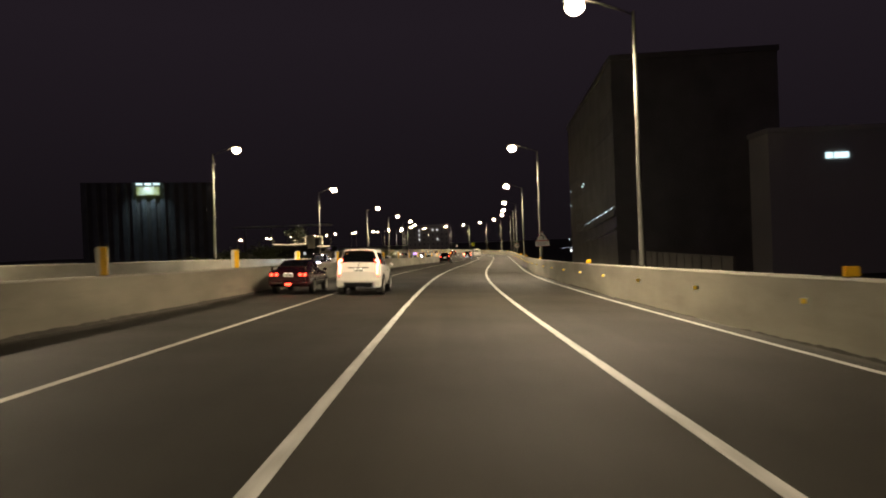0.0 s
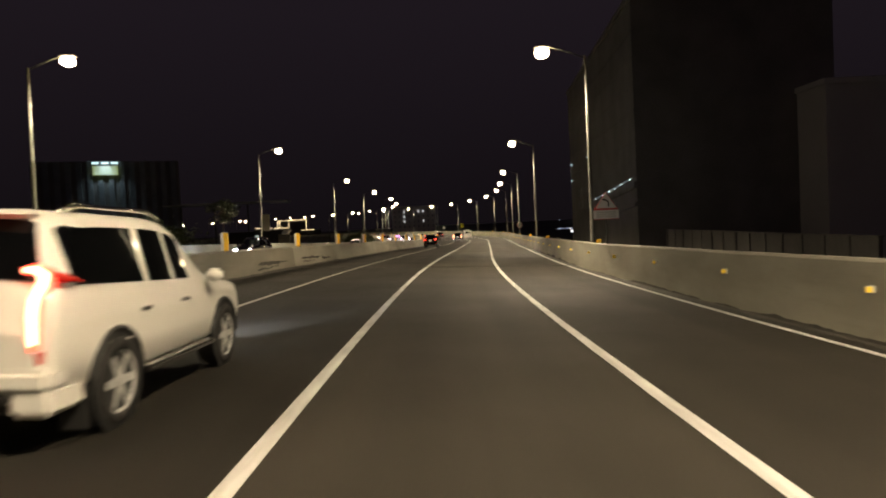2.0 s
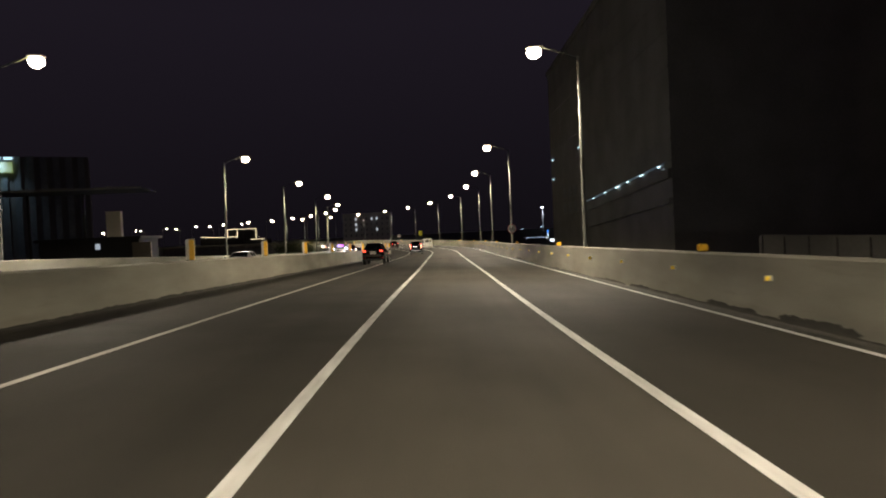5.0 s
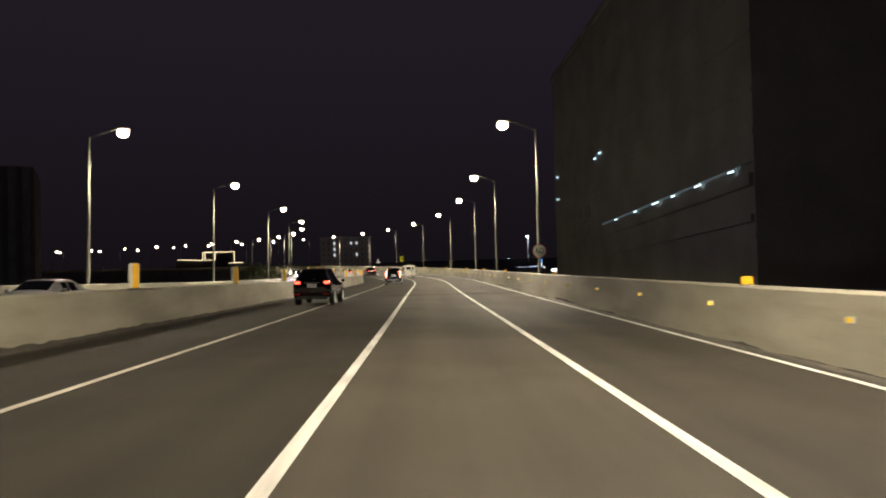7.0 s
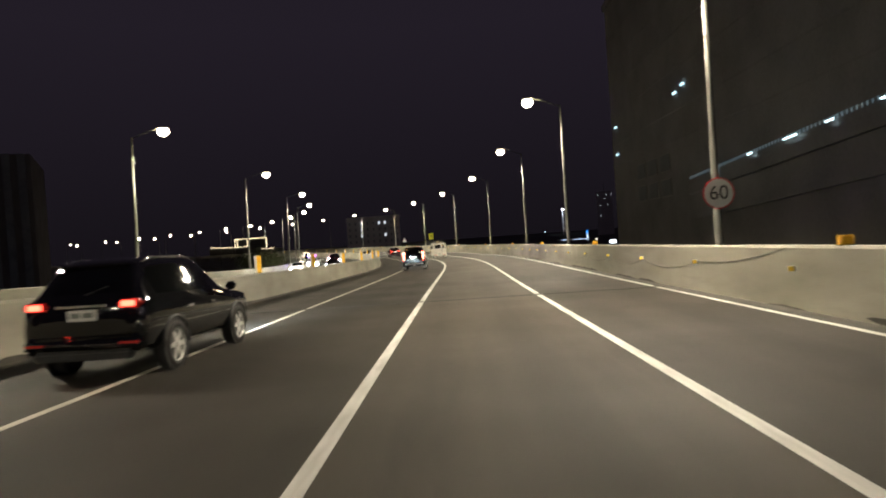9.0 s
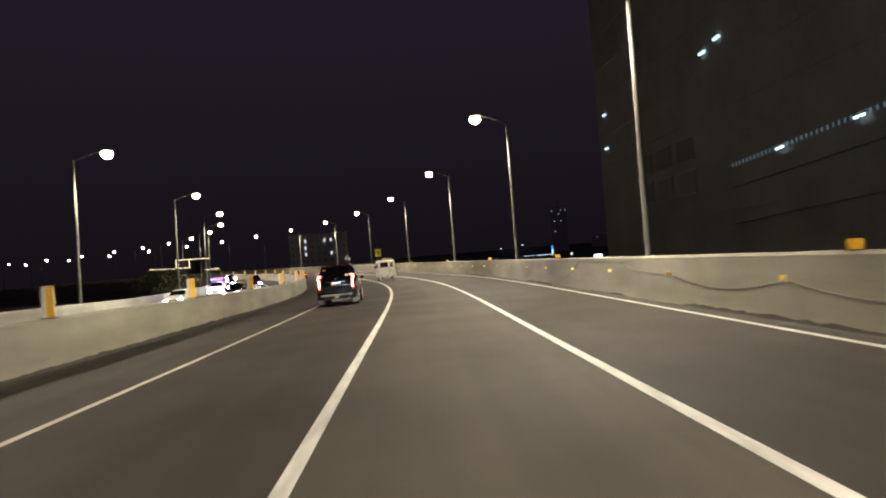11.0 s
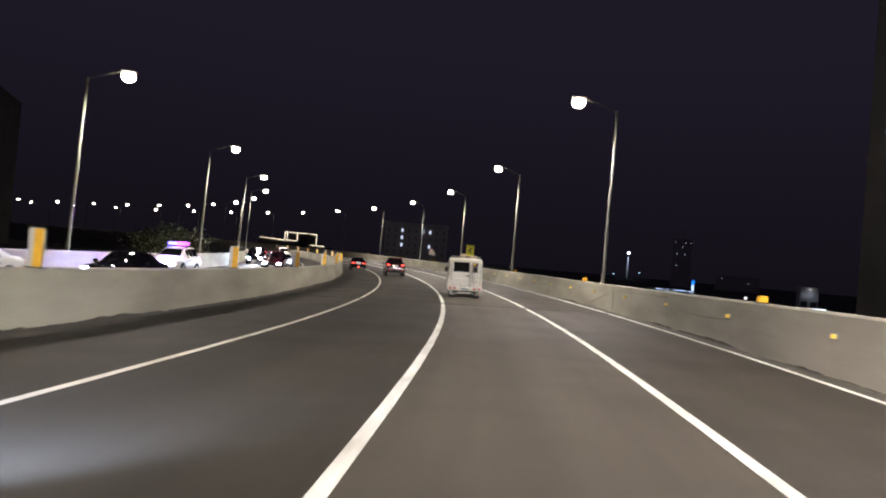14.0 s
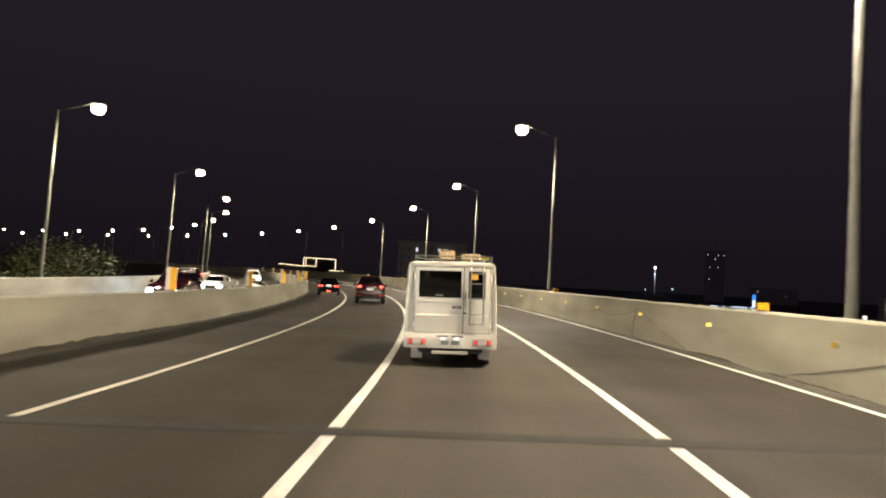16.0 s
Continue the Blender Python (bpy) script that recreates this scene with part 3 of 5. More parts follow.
def wall_cable(pins, dip):
    """A slack cable that hangs from pins (s, z) along the parapet's face."""
    pts = []
    for (a, za), (b, zb) in zip(pins, pins[1:]):
        for j in range(10):
            u = j / 10
            z = za + (zb - za) * u - dip * 4 * u * (1 - u)
            pts.append(at(a + (b - a) * u, WALL_R + 0.002 + 0.05 * z, z))
    pts.append(at(pins[-1][0], WALL_R + 0.002 + 0.05 * pins[-1][1], pins[-1][1]))
    return tagged(part("wall_cable", tube(pts, 0.0095, 6), BLACK_CABLE, smooth=True), "slack dark cable hung from the parapet's reflectors", "cable")


hooks = [reflector_at(k) for k in range(66)]
wall_cable([(122.0, 1.17), (hooks[20], 0.8)], 0.13)
wall_cable([(hooks[20], 0.8)] + [(s, 0.74) for s in hooks[21:25]], 0.24)
wall_cable([(hooks[24], 0.74), (150.2, 0.82)], 0.02)
wall_cable([(150.2, 0.82), (151.0, 1.04), (156.5, 1.06), (hooks[26], 0.74)], 0.01)
wall_cable([(hooks[26], 0.74), (hooks[27], 0.72)], 0.4)
wall_cable([(hooks[31], 0.71), (186.3, 0.85)], 0.14)
wall_cable([(186.3, 1.03), (193.2, 1.0)], 0.02)
wall_cable([(193.2, 1.0), (198.0, 0.05)], 0.03)
wall_cable([(s, 0.71) for s in hooks[38:35:-1]][:2] + [(206.7, 0.93)], 0.2)
wall_cable([(206.7, 0.93), (202.6, 0.04)], 0.03)
wall_cable([(193.3, 0.98), (193.1, 0.06)], 0.0)
wall_cable([(206.9, 0.92), (207.1, 0.05)], 0.0)
wall_cable([(216.1, 0.71), (216.5, 0.05)], 0.0)


# ---- road signs ----
def bars(root, x0, x1, z0, z1, rows, y, mat=SIGN_BLACK):
    for i in range(rows):
        z = z1 - (z1 - z0) * (i + 0.5) / rows
        h = (z1 - z0) / rows * 0.3
        cut = x0 + (x1 - x0) * (0.55 if i % 2 else 0.42)
        part("text_bar", box(x0, y - 0.004, z - h, cut - 0.02, y, z + h), mat, root)
        part("text_bar", box(cut + 0.02, y - 0.004, z - h, x1, y, z + h), mat, root)


def triangle_sign(m, height, label):
    root = thing("warning_sign", label, "road sign", m)
    part("post", tube([(0, 0.05, 0), (0, 0.05, height + 0.35)], 0.035, 10), GALVANISED, root, smooth=True)
    c = height
    part("red_border", slab([(-0.44, 0, c - 0.3), (0.44, 0, c - 0.3), (0, 0, c + 0.36)], 0.02), SIGN_RED, root, "red triangle")
    part("white_field", slab([(-0.405, -0.006, c - 0.28), (0.405, -0.006, c - 0.28), (0, -0.006, c + 0.325)], 0.005), SIGN_WHITE, root)
    arrow = bmesh.new()
    pts = [(0.10, c - 0.22), (0.10, c - 0.06), (0.05, c + 0.02), (-0.06, c + 0.05)]
    for (x, z), (u, w) in zip(pts, pts[1:]):
        tube([(x, -0.012, z), (u, -0.012, w)], 0.028, 6, arrow)
    slab([(-0.05, -0.016, c - 0.02), (-0.05, -0.016, c + 0.12), (-0.14, -0.016, c + 0.05)], 0.006, arrow)
    part("bend_arrow", arrow, SIGN_BLACK, root, "black bend arrow")
    part("red_band", box(-0.46, -0.002, c - 0.345, 0.46, 0.018, c - 0.302), SIGN_RED, root)
    plate = part("lower_plate", box(-0.49, 0, c - 0.69, 0.49, 0.018, c - 0.35), SIGN_WHITE, root, "white plate with small writing")
    bars(plate, -0.38, 0.38, c - 0.65, c - 0.39, 3, -0.002, SIGN_GREY)
    part("red_edge", box(-0.48, 0.002, c - 0.715, 0.48, 0.016, c - 0.692), SIGN_RED, root)
    return root


triangle_sign(upright(58.5, 5.8, 1.21), 1.66, "white warning triangle with bend arrow and red border on post")
triangle_sign(upright(261.0, 6.12, -1.1), 3.9, "white warning triangle with red border on a steel post")


def speed_sign(m):
    root = thing("speed_limit_sign", "round white speed limit sign with red rim on a lamp pole", "road sign", m)
    part("red_rim", lathe([(0.0, 0.4), (0.02, 0.4)], "y", 40), SIGN_RED, root, "red rim")
    part("white_disc", lathe([(-0.006, 0.36), (-0.0005, 0.36)], "y", 40), SIGN_WHITE, root)
    cu = bpy.data.curves.new("digits", "FONT")
    cu.body, cu.size, cu.align_x, cu.align_y, cu.extrude = "60", 0.5, "CENTER", "CENTER", 0.002
    tmp = bpy.data.objects.new("digits", cu)
    scene.collection.objects.link(tmp)
    dg = bpy.context.evaluated_depsgraph_get()
    me = bpy.data.meshes.new_from_object(tmp.evaluated_get(dg))
    bpy.data.objects.remove(tmp)
    bm = bmesh.new()
    bm.from_mesh(me)
    bmesh.ops.transform(bm, matrix=pose(0, -0.01, 0, 90, 0, 0), verts=bm.verts)
    part("digits", bm, SIGN_BLACK, root, "black digits")
    part("clamp", box(-0.1, 0.02, -0.03, 0.1, 0.12, 0.03, 0.005), GALVANISED, root)
    return root


speed_sign(upright(126.12, 6.09, 2.5))


def chevron_sign(m):
    root = thing("bend_sign", "bright yellow rectangular road sign with black mark on post", "road sign", m)
    part("post", tube([(0, 0.05, 0), (0, 0.05, 4.4)], 0.035, 10), GALVANISED, root, smooth=True)
    part("panel", box(-0.45, 0, 3.5, 0.45, 0.02, 4.7, 0.008), SIGN_YELLOW, root)
    part("mark", slab([(-0.2, -0.006, 4.1), (0.15, -0.006, 4.45), (0.15, -0.006, 4.25), (0.0, -0.006, 4.1), (0.15, -0.006, 3.95), (0.15, -0.006, 3.75)], 0.004), SIGN_BLACK, root)
    return root


chevron_sign(upright(240.7, 6.12, -1.1))


# ---- vehicles ----
def wheel(root, x, y, r, width, rim_mat):
    """x: the outer face."""
    sgn = 1 if x > 0 else -1
    t = part("wheel", lathe([(-width, r * 0.7), (-width, r * 0.93), (-width * 0.85, r), (-width * 0.15, r), (0, r * 0.93), (0, r * 0.7), (-0.05, r * 0.67)], "x", 28), TYRE, root, "black rubber tyre", smooth=True)
    t.matrix_basis = pose(x, y, r, 0, 0, 0) @ Matrix.Diagonal((sgn, 1, 1, 1))
    bm = lathe([(-width * 0.5, r * 0.2), (-width * 0.5, r * 0.66), (-0.012, r * 0.69), (-0.002, r * 0.69), (-0.03, r * 0.62), (-0.06, r * 0.6)], "x", 28)
    for k in range(6):
        a = k * math.tau / 6
        u = Vector((0, math.cos(a), math.sin(a)))
        v = Vector((0, -math.sin(a), math.cos(a)))
        vs = [bm.verts.new(Vector((dx, 0, 0)) + u * q + v * w) for dx, q, w in ((-0.02, r * 0.1, -0.045), (-0.02, r * 0.1, 0.045), (-0.012, r * 0.66, 0.03), (-0.012, r * 0.66, -0.03))]
        bm.faces.new(vs)
    lathe([(-0.05, r * 0.15), (-0.01, r * 0.14), (-0.006, r * 0.1)], "x", 14, bm=bm)
    if rim_mat is RIM_WHITE:
        lathe([(-0.03, r * 0.6), (-0.008, r * 0.58), (-0.003, r * 0.3), (-0.002, r * 0.05)], "x", 24, bm=bm)
    part("rim", bm, rim_mat, t, "plain white wheel cover" if rim_mat is RIM_WHITE else "spoked alloy rim")
    return t


def ring_of(st):
    y, zb, zm, zt, wb, wt = st
    half = [(0, zb), (wb * 0.82, zb), (wb * 0.97, zb + 0.1), (wb, zb + (zm - zb) * 0.45), (wb * 0.985, zb + (zm - zb) * 0.8), (wb * 0.95, zm),
            (wt + 0.02, zt - 0.07), (wt - 0.03, zt - 0.015), (wt * 0.6, zt + 0.008), (0, zt + 0.015)]
    return [(x, y, z) for x, z in half] + [(-x, y, z) for x, z in reversed(half[1:-1])]


def eased(stations, sub):
    """Stations with sub - 1 more between each two, on a curve through them."""
    st = np.array(stations)
    out = []
    for i in range(len(st) - 1):
        p0, p1, p2, p3 = st[max(i - 1, 0)], st[i], st[i + 1], st[min(i + 2, len(st) - 1)]
        d = max(1e-3, p2[0] - p1[0])
        lo, hi = np.minimum(p1, p2), np.maximum(p1, p2)
        m1 = (p2 - p0) / max(1e-3, p2[0] - p0[0]) * d
        m2 = (p3 - p1) / max(1e-3, p3[0] - p1[0]) * d
        for k in range(sub):
            u = k / sub
            q = (2 * u ** 3 - 3 * u * u + 1) * p1 + (u ** 3 - 2 * u * u + u) * m1 + (3 * u * u - 2 * u ** 3) * p2 + (u ** 3 - u * u) * m2
            q[0] = p1[0] + d * u
            q[1:] = np.clip(q[1:], lo[1:] - 0.03, hi[1:] + 0.03)
            out.append(tuple(q))
    return out + [tuple(st[-1])]


SUB = 4


def car(name, label, m, stations, paint, cabin, wheels, rim_mat=ALLOY, lit_front=None, group=""):
    """stations: (y, bottom, belt, top, half width, half roof width) from tail to nose; cabin: the indices between which side glass sits."""
    root = thing(name, label, "car", m, group)
    bm = bmesh.new()
    rings = [[bm.verts.new(q) for q in ring_of(s)] for s in eased(stations, SUB)]
    n = len(rings[0])
    for a, b in zip(rings, rings[1:]):
        for k in range(n):
            bm.faces.new((a[k], a[(k + 1) % n], b[(k + 1) % n], b[k]))
    bm.faces.new(rings[0])
    bm.faces.new(rings[-1])
    co = [[v.co.copy() for v in r] for r in rings]
    for f in bm.faces:
        f.smooth = len(f.verts) == 4
    part("body", bm, paint, root)
    i0, i1 = cabin
    pillars = [i0, (i0 + i1) // 2 if i1 - i0 > 2 else i0 + 1, i1]
    if i1 - i0 > 3:
        pillars = [i0, i0 + 2, i1 - 1, i1]
    for pa, pb in zip(pillars, pillars[1:]):
        for a, b, sx in ((5, 6, 1), (n - 5, n - 6, -1)):
            g = bmesh.new()
            lows, tops = [], []
            idxs = range(pa * SUB, pb * SUB + 1)
            for i in idxs:
                low, top = co[i][a].lerp(co[i][b], 0.1), co[i][a].lerp(co[i][b], 0.9)
                if i == idxs[0]:
                    low, top = low.lerp(co[i + 1][a].lerp(co[i + 1][b], 0.1), 0.45), top.lerp(co[i + 1][a].lerp(co[i + 1][b], 0.9), 0.45)
                if i == idxs[-1]:
                    low, top = low.lerp(co[i - 1][a].lerp(co[i - 1][b], 0.1), 0.25), top.lerp(co[i - 1][a].lerp(co[i - 1][b], 0.9), 0.25)
                out = Vector((sx * 0.007, 0, 0.002))
                lows.append(g.verts.new(low + out))
                tops.append(g.verts.new(top + out))
            for k in range(len(lows) - 1):
                g.faces.new((lows[k], lows[k + 1], tops[k + 1], tops[k]))
            part("side_window", g, DARK_GLASS, root, "dark tinted glass", smooth=True)
    for nm, ka, kb in (("rear_window", (i0 - 1) * SUB, i0 * SUB), ("windscreen", i1 * SUB, (i1 + 1) * SUB)):
        g = bmesh.new()
        rows = []
        up = Vector((0, -0.01 if nm == "rear_window" else 0.01, 0.01))
        for i in range(ka, kb + 1):
            edge = [co[i][k] for k in range(6, 13)]
            c = edge[3]
            row = [c + (q - c) * 0.95 + up for q in edge]
            rows.append(row)
        first_row = [p.lerp(q, 0.35) for p, q in zip(rows[0], rows[1])]
        last_row = [p.lerp(q, 0.35) for p, q in zip(rows[-1], rows[-2])]
        rows = [[g.verts.new(q) for q in r] for r in [first_row] + rows[1:-1] + [last_row]]
        for p, q in zip(rows, rows[1:]):
            for k in range(6):
                g.faces.new((p[k], p[k + 1], q[k + 1], q[k]))
        part(nm, g, DARK_GLASS, root, "dark tinted glass", smooth=True)
    wr, base, r, hw = wheels
    for y in (0.0, base):
        for sx in (-1, 1):
            arch = bmesh.new()
            pts = [(sx * (hw - 0.005), y + math.cos(a) * (r + 0.07), r + math.sin(a) * (r + 0.07)) for a in [math.pi * k / 10 for k in range(11)]]
            tube(pts, 0.03, 6, arch)
            part("wheel_arch", arch, DARK_TRIM, root, smooth=True)
            dk = lathe([(-0.01, r + 0.06), (0.012, r + 0.06)], "x", 24, (sx * (hw - 0.012), y, r + 0.01))
            part("wheel_well", dk, DARK_TRIM, root)
            wheel(root, sx * (hw + 0.022), y, r, wr, rim_mat)
    yf = stations[i1 + 1][0] - 0.45
    for sx in (-1, 1):
        zm = stations[i1][2]
        part("door_mirror", box(sx * (hw + 0.03), yf - 0.1, zm + 0.0, sx * (hw + 0.2), yf + 0.06, zm + 0.15, 0.035), paint, root, smooth=True)
        for y in (0.55, 1.5):
            part("door_handle", box(sx * (hw - 0.02), y - 0.1, zm - 0.17, sx * (hw + 0.02), y + 0.1, zm - 0.13, 0.01), CHROME, root)
    if lit_front:
        yn = stations[-1][0]
        for sx in (-1, 1):
            part("headlamp", box(sx * 0.4, yn - 0.3, 0.58, sx * (stations[-1][4] + 0.06), yn + 0.015, 0.78, 0.04), lit_front, root, "lit headlamp")
        beam = bpy.data.lights.new("headlamp_beam", "SPOT")
        beam.energy, beam.color, beam.spot_size, beam.spot_blend, beam.shadow_soft_size = 1500.0, (0.85, 0.93, 1.0) if lit_front is HEAD_WHITE else (1.0, 0.86, 0.6), radians(75), 0.9, 0.1
        lo = new("headlamp_beam", beam)
        lo.parent = root
        lo.matrix_basis = pose(0, stations[-1][0] + 0.25, 0.72, 84, 0, 0)
        part("grille", box(-0.36, yn - 0.1, 0.56, 0.36, yn + 0.008, 0.74, 0.02), DARK_TRIM, root)
        part("number_plate", box(-0.22, yn - 0.02, 0.42, 0.22, yn + 0.02, 0.53), PLATE, root)
    return root


SUV = [(-0.95, 0.52, 0.86, 0.92, 0.74, 0.70), (-0.9, 0.44, 0.98, 1.05, 0.86, 0.78), (-0.84, 0.42, 1.14, 1.24, 0.89, 0.79), (-0.60, 0.40, 1.18, 1.77, 0.90, 0.64), (-0.2, 0.38, 1.17, 1.82, 0.905, 0.66),
       (0.7, 0.36, 1.13, 1.83, 0.905, 0.67), (1.35, 0.36, 1.11, 1.80, 0.905, 0.66), (1.8, 0.36, 1.10, 1.70, 0.905, 0.64), (2.6, 0.36, 1.08, 1.20, 0.90, 0.70), (3.25, 0.38, 1.02, 1.12, 0.88, 0.66), (3.65, 0.42, 0.9, 0.98, 0.82, 0.58), (3.82, 0.5, 0.76, 0.82, 0.68, 0.46)]
SEDAN = [(-1.0, 0.45, 0.72, 0.78, 0.68, 0.62), (-0.95, 0.36, 0.86, 0.92, 0.80, 0.7), (-0.85, 0.32, 0.92, 1.0, 0.84, 0.72), (-0.35, 0.30, 0.94, 1.04, 0.85, 0.70), (0.3, 0.28, 0.93, 1.36, 0.85, 0.56), (0.9, 0.28, 0.92, 1.40, 0.85, 0.57),
         (1.35, 0.28, 0.91, 1.36, 0.85, 0.56), (2.15, 0.28, 0.89, 0.98, 0.85, 0.64), (2.85, 0.3, 0.82, 0.9, 0.83, 0.6), (3.2, 0.34, 0.72, 0.8, 0.76, 0.54), (3.38, 0.42, 0.62, 0.68, 0.6, 0.42)]


def number_plate(root, x, y, z, w=0.36, h=0.14, lit=False):
    p = part("number_plate", box(x - w / 2, y - 0.012, z - h / 2, x + w / 2, y, z + h / 2, 0.004), PLATE, root, "pale number plate")
    if lit:
        for dx in (-w * 0.3, w * 0.3):
            part("plate_light", box(x + dx - 0.035, y - 0.03, z + h / 2 - 0.005, x + dx + 0.035, y - 0.012, z + h / 2 + 0.02, 0.006), PLATE_LIT, p, "lit plate lamp")
    part("text_bar", box(x - w * 0.38, y - 0.016, z - h * 0.22, x - w * 0.06, y - 0.0125, z + h * 0.25), INK, p)
    part("text_bar", box(x + w * 0.04, y - 0.016, z - h * 0.22, x + w * 0.4, y - 0.0125, z + h * 0.25), INK, p)


def seven_lamp(root, sx, glow=True):
    """A tall rear lamp, hooked in at the top and drawn down the corner."""
    bm = bmesh.new()
    tube([(sx * 0.64, -0.825, 1.375), (sx * 0.72, -0.83, 1.385), (sx * 0.80, -0.825, 1.355), (sx * 0.80, -0.845, 1.27), (sx * 0.755, -0.885, 1.17), (sx * 0.75, -0.915, 1.06), (sx * 0.755, -0.925, 0.8)], [0.03, 0.042, 0.048, 0.05, 0.046, 0.044, 0.036], 8, bm)
    lamp = part("tail_lamp", bm, TAIL_RED, root, "tall red lit tail lamp", smooth=True)
    bm = bmesh.new()
    tube([(sx * 0.66, -0.862, 1.378), (sx * 0.73, -0.872, 1.382), (sx * 0.795, -0.875, 1.34), (sx * 0.795, -0.893, 1.27), (sx * 0.752, -0.93, 1.16), (sx * 0.748, -0.957, 1.05), (sx * 0.752, -0.96, 0.84)], [0.018, 0.026, 0.029, 0.029, 0.026, 0.025, 0.02], 8, bm)
    part("lamp_core", bm, TAIL_CORE, lamp, "bright inner light", smooth=True)
    wrap = tube([(sx * 0.80, -0.82, 1.33), (sx * 0.865, -0.72, 1.31), (sx * 0.89, -0.55, 1.27)], [0.045, 0.036, 0.012], 8)
    part("side_lens", wrap, TAIL_DIM, lamp, "red side lens", smooth=True)
    part("lower_reflector", box(sx * 0.73, -0.94, 0.68, sx * 0.81, -0.86, 0.8, 0.015), TAIL_DIM, root)


def tall_suv(name, label, m, paint, lit_front=None):
    root = car(name, label, m, SUV, paint, (3, 7), (0.26, 2.8, 0.385, 0.905), lit_front=lit_front)
    for sx in (-1, 1):
        seven_lamp(root, sx)
        part("roof_rail", tube([(sx * 0.62, -0.35, 1.82), (sx * 0.63, -0.1, 1.88), (sx * 0.63, 1.2, 1.88), (sx * 0.62, 1.5, 1.8)], 0.022, 6), CHROME, root, smooth=True)
        part("side_step", box(sx * 0.84, 0.5, 0.36, sx * 0.97, 2.3, 0.42, 0.02), CHROME, root)
        part("mud_flap", box(sx * 0.66, -0.5, 0.1, sx * 0.9, -0.47, 0.46, 0.008), HOUSING if paint is CAR_BLACK else DARK_TRIM, root)
        part("exhaust_box", box(sx * 0.2, -0.8, 0.3, sx * 0.5, -0.4, 0.44, 0.04), DARK_TRIM, root)
    part("tailgate_trim", box(-0.42, -0.93, 1.075, 0.42, -0.87, 1.11, 0.012), DARK_TRIM if paint is CAR_WHITE else CHROME, root)
    part("tailgate_seam", box(-0.74, -0.93, 0.66, 0.74, -0.925, 0.668), DARK_TRIM, root)
    number_plate(root, 0, -0.935, 0.98, 0.4, 0.16, lit=True)
    part("badge", slab([(-0.05, -0.925, 1.17), (0.05, -0.925, 1.17), (0, -0.925, 1.25)], 0.01), CHROME, root)
    part("model_mark", box(-0.62, -0.945, 0.79, -0.42, -0.935, 0.81), CHROME, root)
    part("rear_bumper", box(-0.88, -1.0, 0.49, 0.88, -0.72, 0.67, 0.045), paint, root)
    for sx in (-1, 1):
        part("bumper_corner", box(sx * 0.56, -0.975, 0.31, sx * 0.885, -0.5, 0.54, 0.045), paint, root)
    part("skid_plate", box(-0.58, -1.0, 0.42, 0.58, -0.86, 0.495, 0.02), DARK_TRIM, root)
    part("under_valance", box(-0.59, -0.9, 0.33, 0.59, -0.7, 0.43, 0.03), DARK_TRIM, root)
    part("roof_spoiler", box(-0.6, -0.78, 1.76, 0.6, -0.5, 1.82, 0.03), paint, root, smooth=True)
    part("high_brake_lamp", box(-0.14, -0.786, 1.768, 0.14, -0.776, 1.782), TAIL_DARK, root)
    part("rear_wiper", tube([(0.0, -0.83, 1.26), (0.34, -0.79, 1.34)], 0.012, 6), DARK_TRIM, root)
    if paint is CAR_BLACK:
        part("pale_sticker", lathe([(0, 0.0), (0, 0.055), (0.004, 0.055)], "y", 14, (0.5, -0.832, 1.38)), PALE_POST, root, "pale round window sticker")
        part("silver_lip", box(-0.7, -1.03, 0.475, 0.7, -0.96, 0.53, 0.02), ALLOY, root, "silver bumper lip", smooth=True)
        part("tow_cover", box(-0.1, -1.02, 0.37, 0.1, -0.97, 0.45, 0.02), PALE_POST, root, "pale tow cover")
    part("window_sticker", slab([(-0.56, -0.735, 1.62), (-0.44, -0.735, 1.62), (-0.44, -0.71, 1.69), (-0.56, -0.71, 1.69)], 0.003), STICKER, root, "small orange sticker")
    return root


